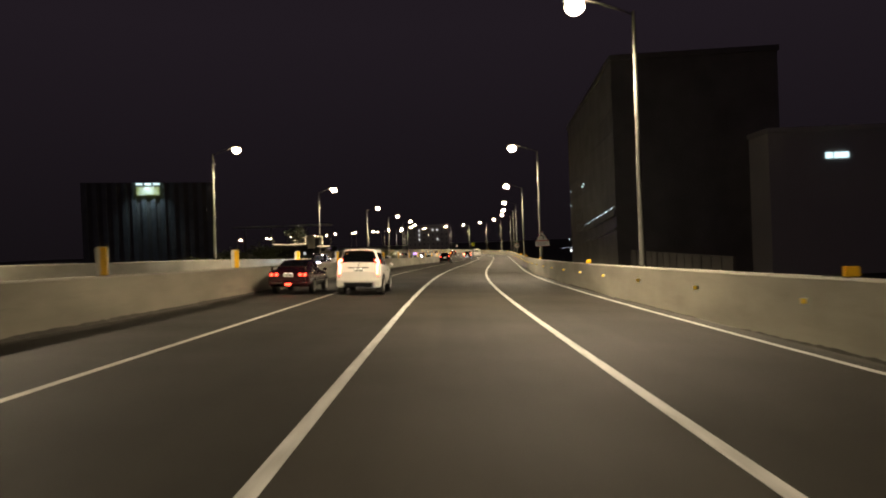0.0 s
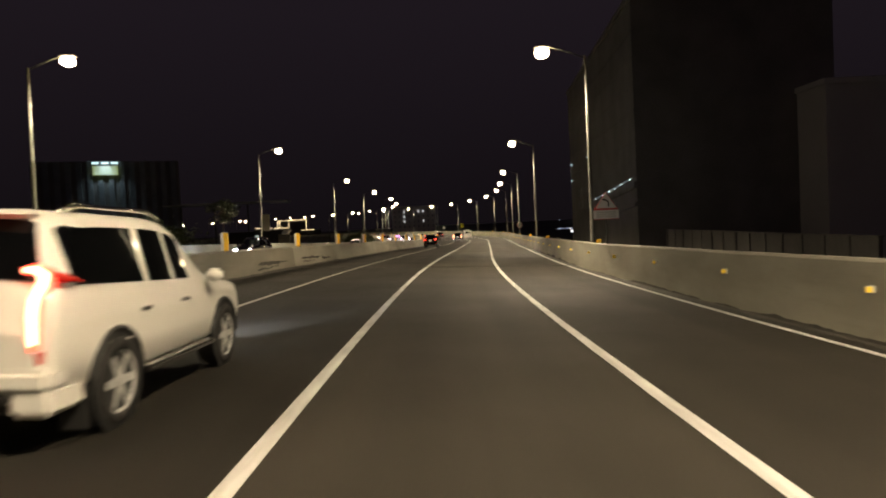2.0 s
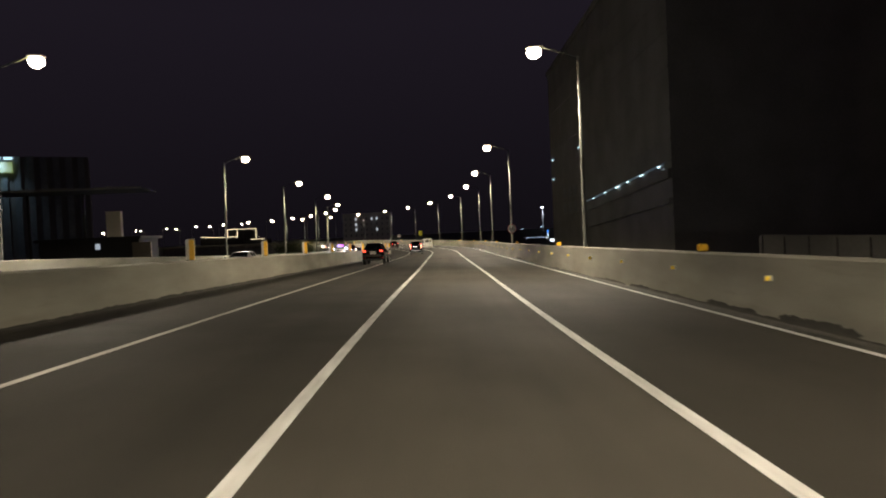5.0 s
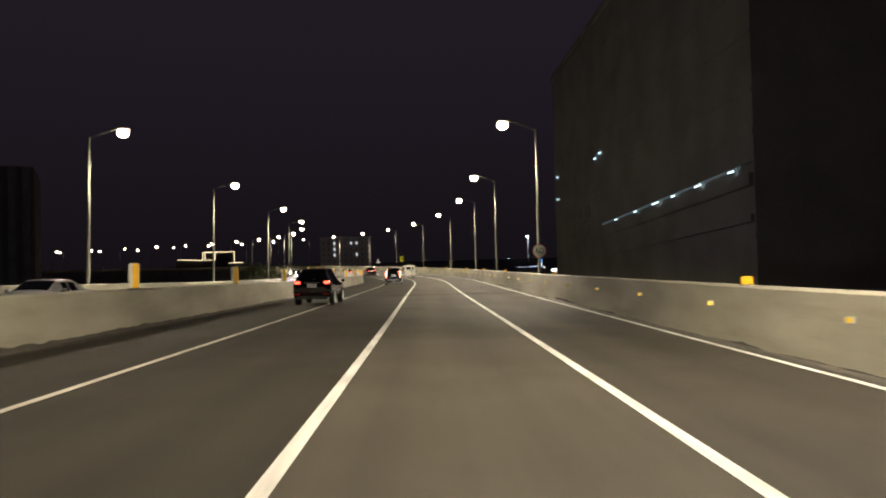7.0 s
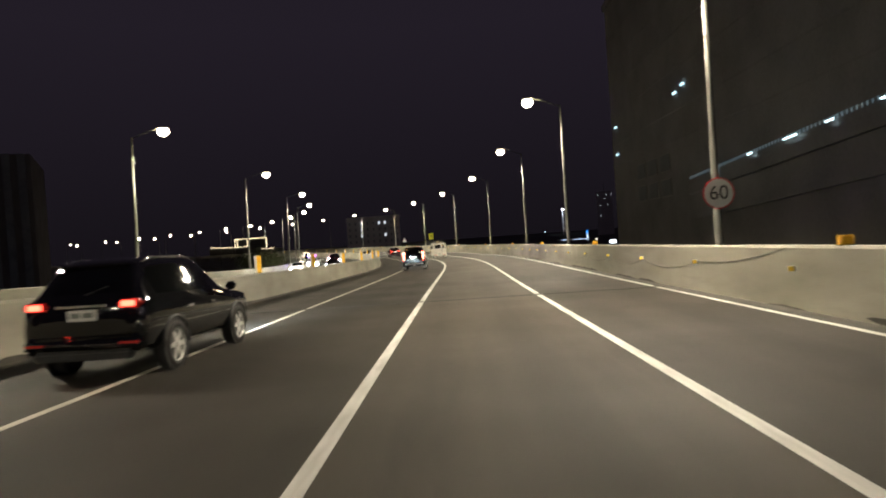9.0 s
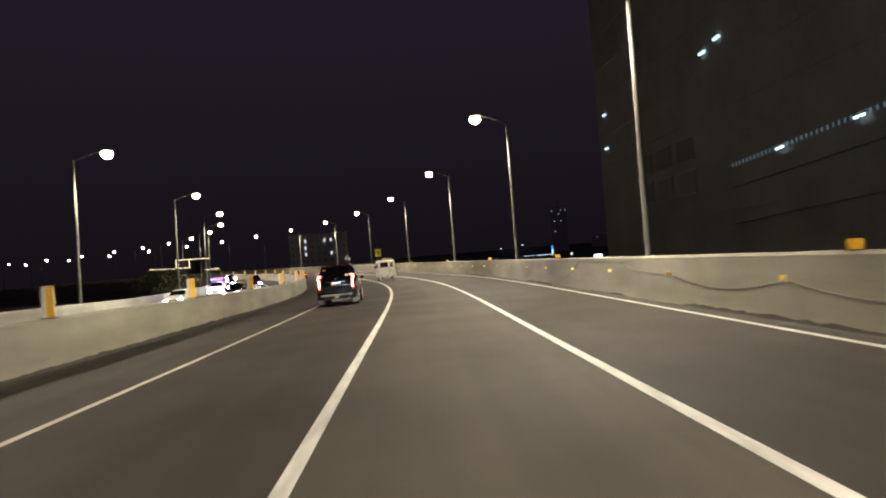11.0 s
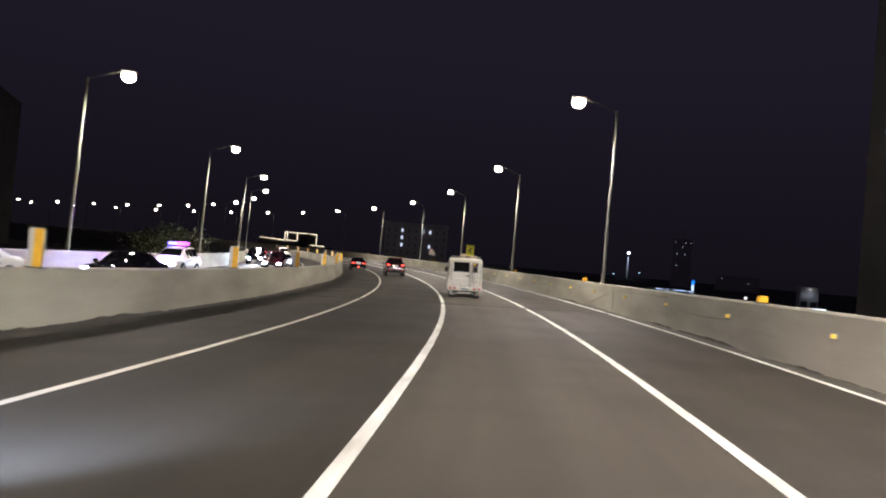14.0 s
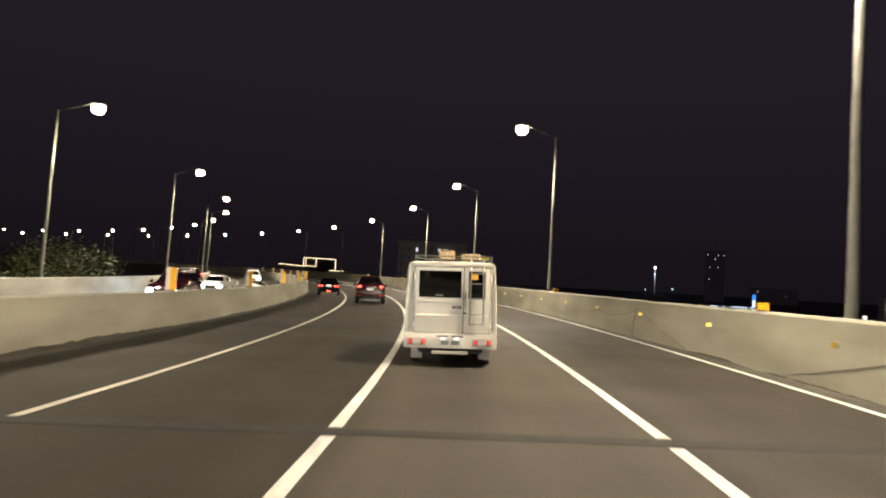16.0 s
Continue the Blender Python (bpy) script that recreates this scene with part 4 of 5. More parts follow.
def plain_suv(name, label, m, paint, lit_front=None):
    """A crossover with wide wrap-round lamps and low reflectors."""
    st = [(-0.92, 0.5, 0.78, 0.85, 0.70, 0.62), (-0.89, 0.41, 0.95, 1.02, 0.83, 0.72), (-0.82, 0.38, 1.08, 1.17, 0.885, 0.72), (-0.44, 0.36, 1.11, 1.61, 0.9, 0.575), (0.0, 0.34, 1.10, 1.69, 0.905, 0.6),
          (0.7, 0.33, 1.08, 1.71, 0.905, 0.61), (1.3, 0.33, 1.06, 1.68, 0.905, 0.6), (1.72, 0.33, 1.05, 1.58, 0.905, 0.58), (2.55, 0.33, 1.02, 1.12, 0.9, 0.67), (3.2, 0.35, 0.95, 1.03, 0.87, 0.62), (3.58, 0.4, 0.84, 0.9, 0.8, 0.54), (3.74, 0.48, 0.7, 0.76, 0.66, 0.44)]
    root = car(name, label, m, st, paint, (3, 7), (0.24, 2.7, 0.36, 0.905), lit_front=lit_front)
    for sx in (-1, 1):
        lamp = part("tail_lamp", box(sx * 0.5, -0.93, 1.0, sx * 0.84, -0.8, 1.12, 0.04), TAIL_DIM, root, "red tail lamp", smooth=True)
        part("lamp_core", box(sx * 0.56, -0.945, 1.02, sx * 0.76, -0.925, 1.1, 0.008), TAIL_RED, lamp, "lit red lamp")
        part("low_reflector", box(sx * 0.52, -0.985, 0.5, sx * 0.8, -0.93, 0.56, 0.015), TAIL_DIM, root)
        part("roof_rail", tube([(sx * 0.56, -0.3, 1.63), (sx * 0.57, -0.05, 1.7), (sx * 0.58, 1.1, 1.7), (sx * 0.56, 1.4, 1.64)], 0.02, 6), CHROME, root, smooth=True)
    part("rear_bumper", box(-0.84, -0.98, 0.4, 0.84, -0.82, 0.64, 0.06), paint, root, smooth=True)
    part("valance", box(-0.7, -0.985, 0.3, 0.7, -0.8, 0.44, 0.04), DARK_TRIM, root)
    part("chrome_bar", box(-0.36, -0.945, 1.03, 0.36, -0.9, 1.06, 0.01), CHROME, root)
    number_plate(root, 0, -0.92, 0.92, 0.4, 0.15)
    part("roof_spoiler", box(-0.52, -0.56, 1.575, 0.52, -0.32, 1.63, 0.025), paint, root, smooth=True)
    part("rear_wiper", tube([(0.0, -0.81, 1.2), (0.3, -0.74, 1.3)], 0.012, 6), DARK_TRIM, root)
    return root


def sedan(name, label, m, paint, lit_front=None, spoiler=True):
    root = car(name, label, m, SEDAN, paint, (4, 6), (0.2, 2.6, 0.31, 0.85), rim_mat=RIM_WHITE if spoiler else ALLOY, lit_front=lit_front)
    for sx in (-1, 1):
        lamp = part("tail_lamp", box(sx * 0.36, -1.0, 0.74, sx * 0.8, -0.88, 0.88, 0.03), TAIL_DIM, root, "red tail lamp", smooth=True)
        for x in (0.48, 0.68):
            part("lamp_core", lathe([(-1.012, 0.055), (-1.0, 0.055)], "y", 16, (sx * x, 0, 0.81)), TAIL_RED, lamp, "round lit red lamp")
    part("fog_lamp", box(-0.13, -1.03, 0.38, 0.13, -0.97, 0.46, 0.01), TAIL_RED, root, "lit red rear fog lamp")
    part("rear_bumper", box(-0.8, -1.02, 0.32, 0.8, -0.86, 0.62, 0.06), paint, root, smooth=True)
    number_plate(root, 0, -1.0, 0.8, 0.38, 0.14, lit=True)
    part("exhaust_tip", tube([(0.5, -0.9, 0.29), (0.5, -1.05, 0.29)], 0.045, 12), CHROME, root)
    if spoiler:
        part("boot_spoiler", box(-0.74, -1.0, 1.12, 0.74, -0.78, 1.15, 0.012), paint, root)
        for sx in (-1, 1):
            part("spoiler_leg", box(sx * 0.66, -0.96, 0.95, sx * 0.71, -0.84, 1.13, 0.008), paint, root)
    return root


def box_van(m):
    root = thing("passenger_van", "off-white boxy passenger van with twin rear doors and a ladder", "van", m)
    # body: a box with tight corners, wider at the waist than at the roof
    bm = bmesh.new()
    rings = []
    for y, top, w in ((-0.80, 1.97, 0.0), (-0.5, 1.99, 0.0), (0.8, 2.02, 0.0), (2.2, 2.0, 0.0), (2.55, 1.88, -0.02), (2.85, 1.25, -0.03), (3.0, 1.05, -0.06)):
        half = [(0, 0.4), (0.85 + w, 0.4), (0.87 + w, 0.43), (0.87 + w, 0.66), (0.858 + w, 1.0), (0.845 + w, min(1.25, top - 0.1)), (0.82 + w, top - 0.05), (0.81 + w, top - 0.02), (0.785 + w, top), (0, top + 0.02)]
        rings.append([bm.verts.new((x, y, z)) for x, z in half] + [bm.verts.new((-x, y, z)) for x, z in reversed(half[1:-1])])
    n = len(rings[0])
    for a, b in zip(rings, rings[1:]):
        for k in range(n):
            bm.faces.new((a[k], a[(k + 1) % n], b[(k + 1) % n], b[k]))
    bm.faces.new(rings[0])
    bm.faces.new(rings[-1])
    part("body", bm, VAN_PAINT, root)
    for sx in (-1, 1):
        part("drip_rail", tube([(sx * 0.828, -0.82, 1.915), (sx * 0.832, 0.8, 1.955), (sx * 0.828, 2.2, 1.94)], 0.014, 6), VAN_PAINT, root)
        part("corner_post", tube([(sx * 0.815, -0.808, 1.9), (sx * 0.842, -0.808, 1.3), (sx * 0.858, -0.808, 0.64)], 0.022, 6), VAN_PAINT, root)
        part("body_plug", lathe([(-0.812, 0.012), (-0.8, 0.012)], "y", 10, (sx * 0.785, 0, 0.735)), DARK_TRIM, root)
    part("rear_header", box(-0.812, -0.825, 1.905, 0.812, -0.79, 1.96, 0.012), VAN_PAINT, root)
    part("door_gap", box(-0.708, -0.806, 0.632, 0.743, -0.799, 1.888), DARK_TRIM, root)
    # rear doors stand proud of the body with a seam between them
    for nm, x0, x1, w0, w1 in (("rear_door", -0.70, 0.229, -0.62, 0.19), ("rear_door", 0.243, 0.735, 0.325, 0.646)):
        bm = bmesh.new()
        y0, y1 = -0.835, -0.79
        box(x0, y0, 0.64, x1, y1, 1.31, 0.012, bm)
        box(x0, y0, 1.81, x1, y1, 1.88, 0.012, bm)
        box(x0, y0, 1.305, w0, y1, 1.815, 0.006, bm)
        box(w1, y0, 1.305, x1, y1, 1.815, 0.006, bm)
        door = part(nm, bm, VAN_PAINT, root)
        part("window_seal", box(w0 - 0.012, -0.825, 1.298, w1 + 0.012, -0.805, 1.822, 0.006), DARK_TRIM, door)
        part("window_pane", box(w0 + 0.008, -0.832, 1.318, w1 - 0.008, -0.826, 1.802), DARK_GLASS, door, "dark rear window pane")
        # a long pressed fold across the lower panel
        fold = bmesh.new()
        slab([(x0 + 0.03, -0.833, 0.99), (x1 - 0.03, -0.833, 0.99), (x1 - 0.03, -0.845, 0.965), (x0 + 0.03, -0.845, 0.965)], 0.004, fold)
        slab([(x0 + 0.03, -0.845, 0.965), (x1 - 0.03, -0.845, 0.965), (x1 - 0.03, -0.836, 0.7), (x0 + 0.03, -0.836, 0.7)], 0.004, fold)
        part("pressed_panel", fold, VAN_PAINT, door)
        part("swage_line", tube([(x0 + 0.03, -0.836, 1.245), ((x0 + x1) / 2, -0.836, 1.235), (x1 - 0.03, -0.836, 1.2)], 0.007, 6), VAN_PAINT, door)
        for z in (0.78, 1.2, 1.7):
            hx = x0 - 0.012 if x0 < 0 else x1 + 0.012
            part("hinge", tube([(hx, -0.83, z - 0.05), (hx, -0.83, z + 0.05)], 0.016, 8), VAN_PAINT, door)
        if x0 < 0:
            part("handle_recess", box(0.02, -0.8365, 1.095, 0.2, -0.834, 1.15), GALVANISED, door)
            part("door_handle", box(0.035, -0.872, 1.105, 0.185, -0.84, 1.14, 0.01), CHROME, door)
            part("brand_plate", box(-0.3, -0.84, 1.335, -0.16, -0.8325, 1.36), PALE_POST, door)
        else:
            part("grab_bar", tube([(0.27, -0.84, 1.08), (0.27, -0.875, 1.12), (0.27, -0.875, 1.38), (0.27, -0.84, 1.42)], 0.012, 8), CHROME, door)
            part("lock", lathe([(-0.85, 0.02), (-0.834, 0.024)], "y", 12, (0.27, 0, 1.02)), DARK_TRIM, door)
            part("window_sticker", box(0.37, -0.8365, 1.66, 0.5, -0.8335, 1.77), YELLOW_POST, door, "yellow window sticker")
    # ladder
    ladder = part("ladder", tube([(0.36, -0.84, 0.79), (0.36, -0.9, 0.82), (0.37, -0.9, 1.78), (0.37, -0.84, 1.86), (0.37, -0.72, 2.04)], 0.015, 8), LADDER_STEEL, root, "steel ladder", smooth=True)
    part("stile", tube([(0.617, -0.84, 0.79), (0.617, -0.9, 0.82), (0.607, -0.9, 1.78), (0.607, -0.84, 1.86), (0.607, -0.72, 2.04)], 0.015, 8), LADDER_STEEL, ladder, smooth=True)
    for z in (0.82, 1.0, 1.3, 1.58, 1.78):
        part("rung", tube([(0.36, -0.9, z), (0.615, -0.9, z)], 0.012, 8), LADDER_STEEL, ladder)
    # bumper, lamps, plates
    part("rear_bumper", box(-0.88, -0.9, 0.35, 0.88, -0.78, 0.6, 0.02), VAN_PAINT, root)
    part("sill_step", box(-0.86, -0.86, 0.595, 0.86, -0.79, 0.63, 0.01), VAN_PAINT, root)
    for x0, x1 in ((-0.8, -0.456), (0.42, 0.785)):
        lamp = part("tail_lamp", box(x0, -0.922, 0.405, x1, -0.88, 0.535, 0.05), TAIL_DIM, root, "rounded red and clear tail lamp", smooth=True)
        w = (x1 - x0) / 10
        part("clear_lens", box(x0 + 2.6 * w, -0.93, 0.425, x1 - 2.6 * w, -0.915, 0.515, 0.012), CLEAR_LENS, lamp, "clear ribbed lens")
        for u0, u1 in ((0.5, 2.3), (7.7, 9.5)):
            part("red_lens", box(x0 + u0 * w, -0.928, 0.43, x0 + u1 * w, -0.915, 0.51, 0.012), TAIL_SOFT, lamp, "faintly lit red lens")
        part("lamp_rim", box(x0 - 0.012, -0.908, 0.393, x1 + 0.012, -0.89, 0.547, 0.03), PALE_POST, lamp)
    number_plate(root, 0.0, -0.905, 0.455, 0.44, 0.16, lit=True)
    for x0, x1 in ((-0.26, -0.04), (0.02, 0.25)):
        part("plate_lamp", box(x0, -0.915, 0.565, x1, -0.88, 0.59, 0.006), DARK_TRIM, root)
    part("step_plate", box(-0.34, -0.98, 0.25, 0.34, -0.78, 0.3, 0.01), PALE_POST, root)
    for sx in (-1, 1):
        part("step_bracket", box(sx * 0.3 - 0.02, -0.86, 0.28, sx * 0.3 + 0.02, -0.6, 0.4), DARK_TRIM, root)
        part("mud_flap", box(sx * 0.66 - 0.11, -0.36, 0.1, sx * 0.66 + 0.11, -0.34, 0.4, 0.005), PALE_POST, root)
        for y in (0.0, 2.05):
            wheel(root, sx * 0.78, y, 0.29, 0.17, ALLOY)
        for y0, y1 in ((-0.55, 0.45), (0.55, 1.45), (1.55, 2.3)):
            part("side_window", box(sx * 0.838, y0, 1.3, sx * 0.85, y1, 1.78), DARK_GLASS, root, "dark side window")
        part("door_mirror", box(sx * 0.86, 2.35, 1.25, sx * 1.02, 2.42, 1.5, 0.03), DARK_TRIM, root)
    part("windscreen", slab([(-0.74, 2.875, 1.27), (0.74, 2.875, 1.27), (0.7, 2.6, 1.84), (-0.7, 2.6, 1.84)], 0.012), DARK_GLASS, root, "windscreen")
    beam = bpy.data.lights.new("van_beam", "SPOT")
    beam.energy, beam.color, beam.spot_size, beam.spot_blend, beam.shadow_soft_size = 1300.0, (1.0, 0.88, 0.66), radians(75), 0.9, 0.1
    lo = new("van_beam", beam)
    lo.parent = root
    lo.matrix_basis = pose(0, 3.25, 0.72, 84, 0, 0)
    for sx in (-1, 1):
        part("headlamp", lathe([(2.96, 0.11), (3.02, 0.1), (3.035, 0.06)], "y", 18, (sx * 0.58, 0, 0.78)), HEAD_WARM, root, "lit round headlamp")
    part("front_bumper", box(-0.84, 2.95, 0.38, 0.84, 3.08, 0.58, 0.04), VAN_PAINT, root)
    part("chassis", box(-0.62, -0.7, 0.24, 0.62, 2.8, 0.42, 0.03), DARK_TRIM, root)
    # roof rack
    rack = part("roof_rack", tube([(-0.72, -0.72, 2.1), (0.76, -0.72, 2.1), (0.76, 1.6, 2.1), (-0.72, 1.6, 2.1), (-0.72, -0.72, 2.1)], 0.014, 6, cap=False), GALVANISED, root, "steel roof rack")
    for x in (-0.7, 0.0, 0.74):
        for y in (-0.7, 0.5, 1.55):
            part("rack_foot", tube([(x, y, 1.96), (x, y, 2.1)], 0.012, 6), GALVANISED, rack)
    for y in [-0.6 + 0.27 * k for k in range(9)]:
        part("rack_slat", tube([(-0.72, y, 2.045), (0.76, y, 2.045)], 0.01, 6), GALVANISED, rack)
    for x in (-0.4, 0.1, 0.5):
        part("rack_rail", tube([(x, -0.72, 2.032), (x, 1.6, 2.032)], 0.01, 6), GALVANISED, rack)
    return root


VAN_AT = on_road(199.0, -0.51, -1.5)
box_van(VAN_AT)


def carton(m, w, d, h, seed):
    rnd = random.Random(seed)
    root = thing("carton", "worn brown cardboard carton tied on the van's roof rack", "box", m, "cartons on the roof rack")
    part("sides", box(-w / 2, -d / 2, 0, w / 2, d / 2, h, 0.006), CARDBOARD, root)
    if seed == 3:
        for k in (-1, 1):
            part("flap", slab([(-w / 2 + 0.01, 0, 0), (w / 2 - 0.01, 0, 0), (w / 2 - 0.05, -0.02, rnd.uniform(0.03, 0.06)), (0.02, -0.03, 0.02), (-w / 2 + 0.06, -0.03, rnd.uniform(0.03, 0.06))], 0.006), CARDBOARD, root).matrix_basis = pose(0, k * d * 0.44, h - 0.004)
    part("tape", box(-0.025, -d / 2 - 0.002, h * 0.2, 0.025, -d / 2, h * 0.98), PALE_POST, root)
    return root


carton(VAN_AT @ pose(-0.12, -0.3, 2.056, 0, 0, 4), 0.3, 0.42, 0.15, 3)
carton(VAN_AT @ pose(0.38, -0.2, 2.056, 0, 0, -5), 0.34, 0.5, 0.11, 5)

tall_suv("white_suv", "white tall estate car with lit hooked red tail lamps", on_road(37.9, -4.05), CAR_WHITE, HEAD_WHITE)
sedan("red_sedan", "dark red saloon with boot spoiler and lit round tail lamps", on_road(38.3, -6.95), CAR_RED, HEAD_WARM)
plain_suv("black_crossover", "glossy black crossover car with red tail lamps", on_road(119.1, -5.8, -1), CAR_BLACK, HEAD_WHITE)
tall_suv("black_suv", "glossy black tall estate car with lit hooked red tail lamps", on_road(162.65, -4.13), CAR_BLACK, HEAD_WHITE)
plain_suv("maroon_crossover", "dark maroon crossover car with lit red tail lamps", on_road(228.0, -3.6), CAR_RED, HEAD_WHITE)
sedan("dark_saloon", "black saloon with lit tail lamps", on_road(240.0, -6.6), CAR_BLACK, HEAD_WARM, spoiler=False)

# the other carriageway, coming on
plain_suv("dark_crossover", "black crossover car with lit white headlamps", on_road(87.2, -17.6, 180), CAR_BLACK, HEAD_WHITE)
sedan("silver_saloon", "silver saloon with dazzling lit headlamps", on_road(112.7, -14.2, 180), CAR_SILVER, HEAD_WHITE, spoiler=False)
sedan("white_saloon", "white saloon with lit warm headlamps", on_road(186.8, -17.6, 180), CAR_WHITE, HEAD_WARM, spoiler=False)
sedan("oncoming_dark_saloon", "black saloon with lit white headlamps", on_road(191.4, -14.2, 180), CAR_BLACK, HEAD_WHITE, spoiler=False)
plain_suv("oncoming_maroon_crossover", "dark maroon crossover car with lit headlamps", on_road(225.0, -14.2, 180), CAR_RED, HEAD_WHITE)
sedan("bluish_lit_saloon", "grey saloon with dazzling bluish headlamps", on_road(235.6, -14.2, 180), CAR_SILVER, HEAD_WHITE, spoiler=False)
tall_suv("oncoming_suv", "black tall estate car with dazzling headlamps", on_road(242.0, -17.6, 180), CAR_BLACK, HEAD_WHITE)
plain_suv("pale_crossover", "pale crossover car with lit warm headlamps", on_road(273.6, -14.2, 180), CAR_WHITE, HEAD_WARM)


def escort_pickup(m):
    root = plain_suv("escort_vehicle", "white patrol car with a glowing magenta and blue roof light bar", m, CAR_WHITE, HEAD_WHITE)
    bar = part("light_bar", box(-0.6, 0.75, 1.68, 0.6, 1.05, 1.8, 0.02), DARK_TRIM, root)
    part("magenta_lens", box(-0.6, 0.74, 1.8, 0.1, 1.06, 1.98, 0.04), glowing("beacon_magenta", (0.75, 0.03, 1.0), 3.0), bar, "glowing magenta lens")
    part("blue_lens", box(0.12, 0.74, 1.8, 0.6, 1.06, 1.98, 0.04), glowing("beacon_blue", (0.12, 0.08, 1.0), 5.0), bar, "glowing blue lens")
    li = bpy.data.lights.new("beacon_light", "SPOT")
    li.energy, li.color, li.shadow_soft_size = 3000.0, (0.28, 0.08, 1.0), 0.25
    li.spot_size, li.spot_blend = radians(116), 0.5
    lo = new("beacon_light", li)
    lo.parent = root
    lo.matrix_basis = pose(0, 2.6, 2.3, 50, 0, 0)
    return root


escort_pickup(on_road(207.2, -17.6, 180))


# ---- buildings and lights beyond the walls ----
def windows_on(root, face, cols, rows, lit, seed, w, h):
    """face(u, v) gives place and outward normal; dark panes set into frames, a few lit."""
    rnd = random.Random(seed)
    for i in range(cols):
        for j in range(rows):
            m = face(i, j)
            bm = bmesh.new()
            box(-w / 2 - 0.1, -0.06, -h / 2 - 0.1, w / 2 + 0.1, 0.02, h / 2 + 0.1, 0.0, bm)
            win = part("window", bm, RETAIN, root)
            win.matrix_basis = m
            part("pane", box(-w / 2, -0.085, -h / 2, w / 2, -0.065, h / 2), WINDOW_LIT if rnd.random() < lit else WINDOW_DARK, win)


def long_block():
    """The big dark block beside the road; x runs away from the road and y along it."""
    x1, y0, y1, top = 30.0, 9.0, 88.0, 34.0
    root = thing("office_block", "large dark concrete block with rows of windows and a lit gallery", "building", pose(31.9, 127.0, 0, 0, 0, -5.0))
    part("wall", box(0, y0, GROUND_Z, x1, y1, top), FACADE, root)
    part("roof_edge", box(-0.3, y0 - 0.3, top, x1 + 0.3, y1 + 0.3, top + 1.0), FACADE, root)
    for z in (1.2, 9.3, 12.6, 17.2, 21.2, 25.2, 29.2):
        part("floor_band", box(-0.08, y0, z - 0.2, 0, y1, z + 0.2), FACADE, root)
    # a ramp climbs the long side; cold tubes run under its edge
    ramp = lambda y: 4.2 + (52.0 - y) * 0.056
    for nm, dz0, dz1, d in (("ramp_edge", -1.5, -0.5, 0.35), ("ramp_rail", 0.3, 0.4, 0.3), ("lower_ramp_edge", -4.3, -3.7, 0.3)):
        bm = bmesh.new()
        slab([(-d, 0, 0), (0, 0, 0), (0, 0, 1), (-d, 0, 1)], 1, bm)
        for v in bm.verts:
            y = y0 + 0.2 + v.co.y * (53.0 - y0)
            v.co = Vector((v.co.x, y, ramp(y) + (dz1 if v.co.z > 0.5 else dz0)))
        part(nm, bm, FACADE, root)
    windows_on(root, lambda i, j: pose(-0.02, 61.7 + 5.2 * i, 3.95 + 3.0 * j, 0, 0, -90), 3, 2, 0.0, 4, 3.7, 1.95)
    # a gallery of cold tubes, some brighter than others
    for k in range(78):
        y = 10.6 + 0.54 * k
        big = k in (2, 3, 14, 15, 16, 26, 27, 35, 36, 37, 38, 49, 50, 64, 65)
        z = ramp(y)
        part("gallery_lamp", box(-0.42, y, z, -0.38, y + (0.4 if big else 0.14), z + (0.12 if big else 0.3)), TUBE_BRIGHT if big else TUBE_DIM, root, "cold white tube")
    for y, z in ((53.7, 14.7), (56.4, 14.3), (84.6, 15.0), (84.6, 10.8)):
        part("stair_lamp", box(-0.3, y - 0.5, z - 0.1, -0.1, y + 0.5, z + 0.1), WINDOW_LIT, root, "cold white tube")
    return root


long_block()


def corner_block():
    root = thing("corner_block", "dark concrete block with one lit strip of windows", "building", pose(69.0, 126.5, GROUND_Z))
    part("wall", box(-12, 0, 0, 14, 20, 25), FACADE_PALE, root)
    part("roof_edge", box(-12.3, -0.3, 25, 14.3, 20.3, 25.8), FACADE_PALE, root)
    for x in (-1.5, 0.0, 1.3):
        part("lit_window", box(x - 0.66, -0.12, 20.2, x + 0.56, -0.02, 21.2), WINDOW_LIT, root, "lit window")
    return root


corner_block()


def yard_wall():
    """A boundary wall of the yard in front of the big block, with piers and a coping."""
    root = thing("yard_wall", "long dull concrete boundary wall with piers and a coping", "wall", pose(25.6, 70.0, GROUND_Z, 0, 0, -4))
    part("panel", box(0, 0, 0, 0.25, 42, 5.9), FACADE, root)
    part("coping", box(-0.08, -0.05, 5.9, 0.33, 42.05, 6.02, 0.02), FACADE, root)
    for k in range(15):
        part("pier", box(-0.12, 3.0 * k - 0.2, 0, 0.0, 3.0 * k + 0.2, 5.9, 0.02), FACADE, root)
    return root


yard_wall()


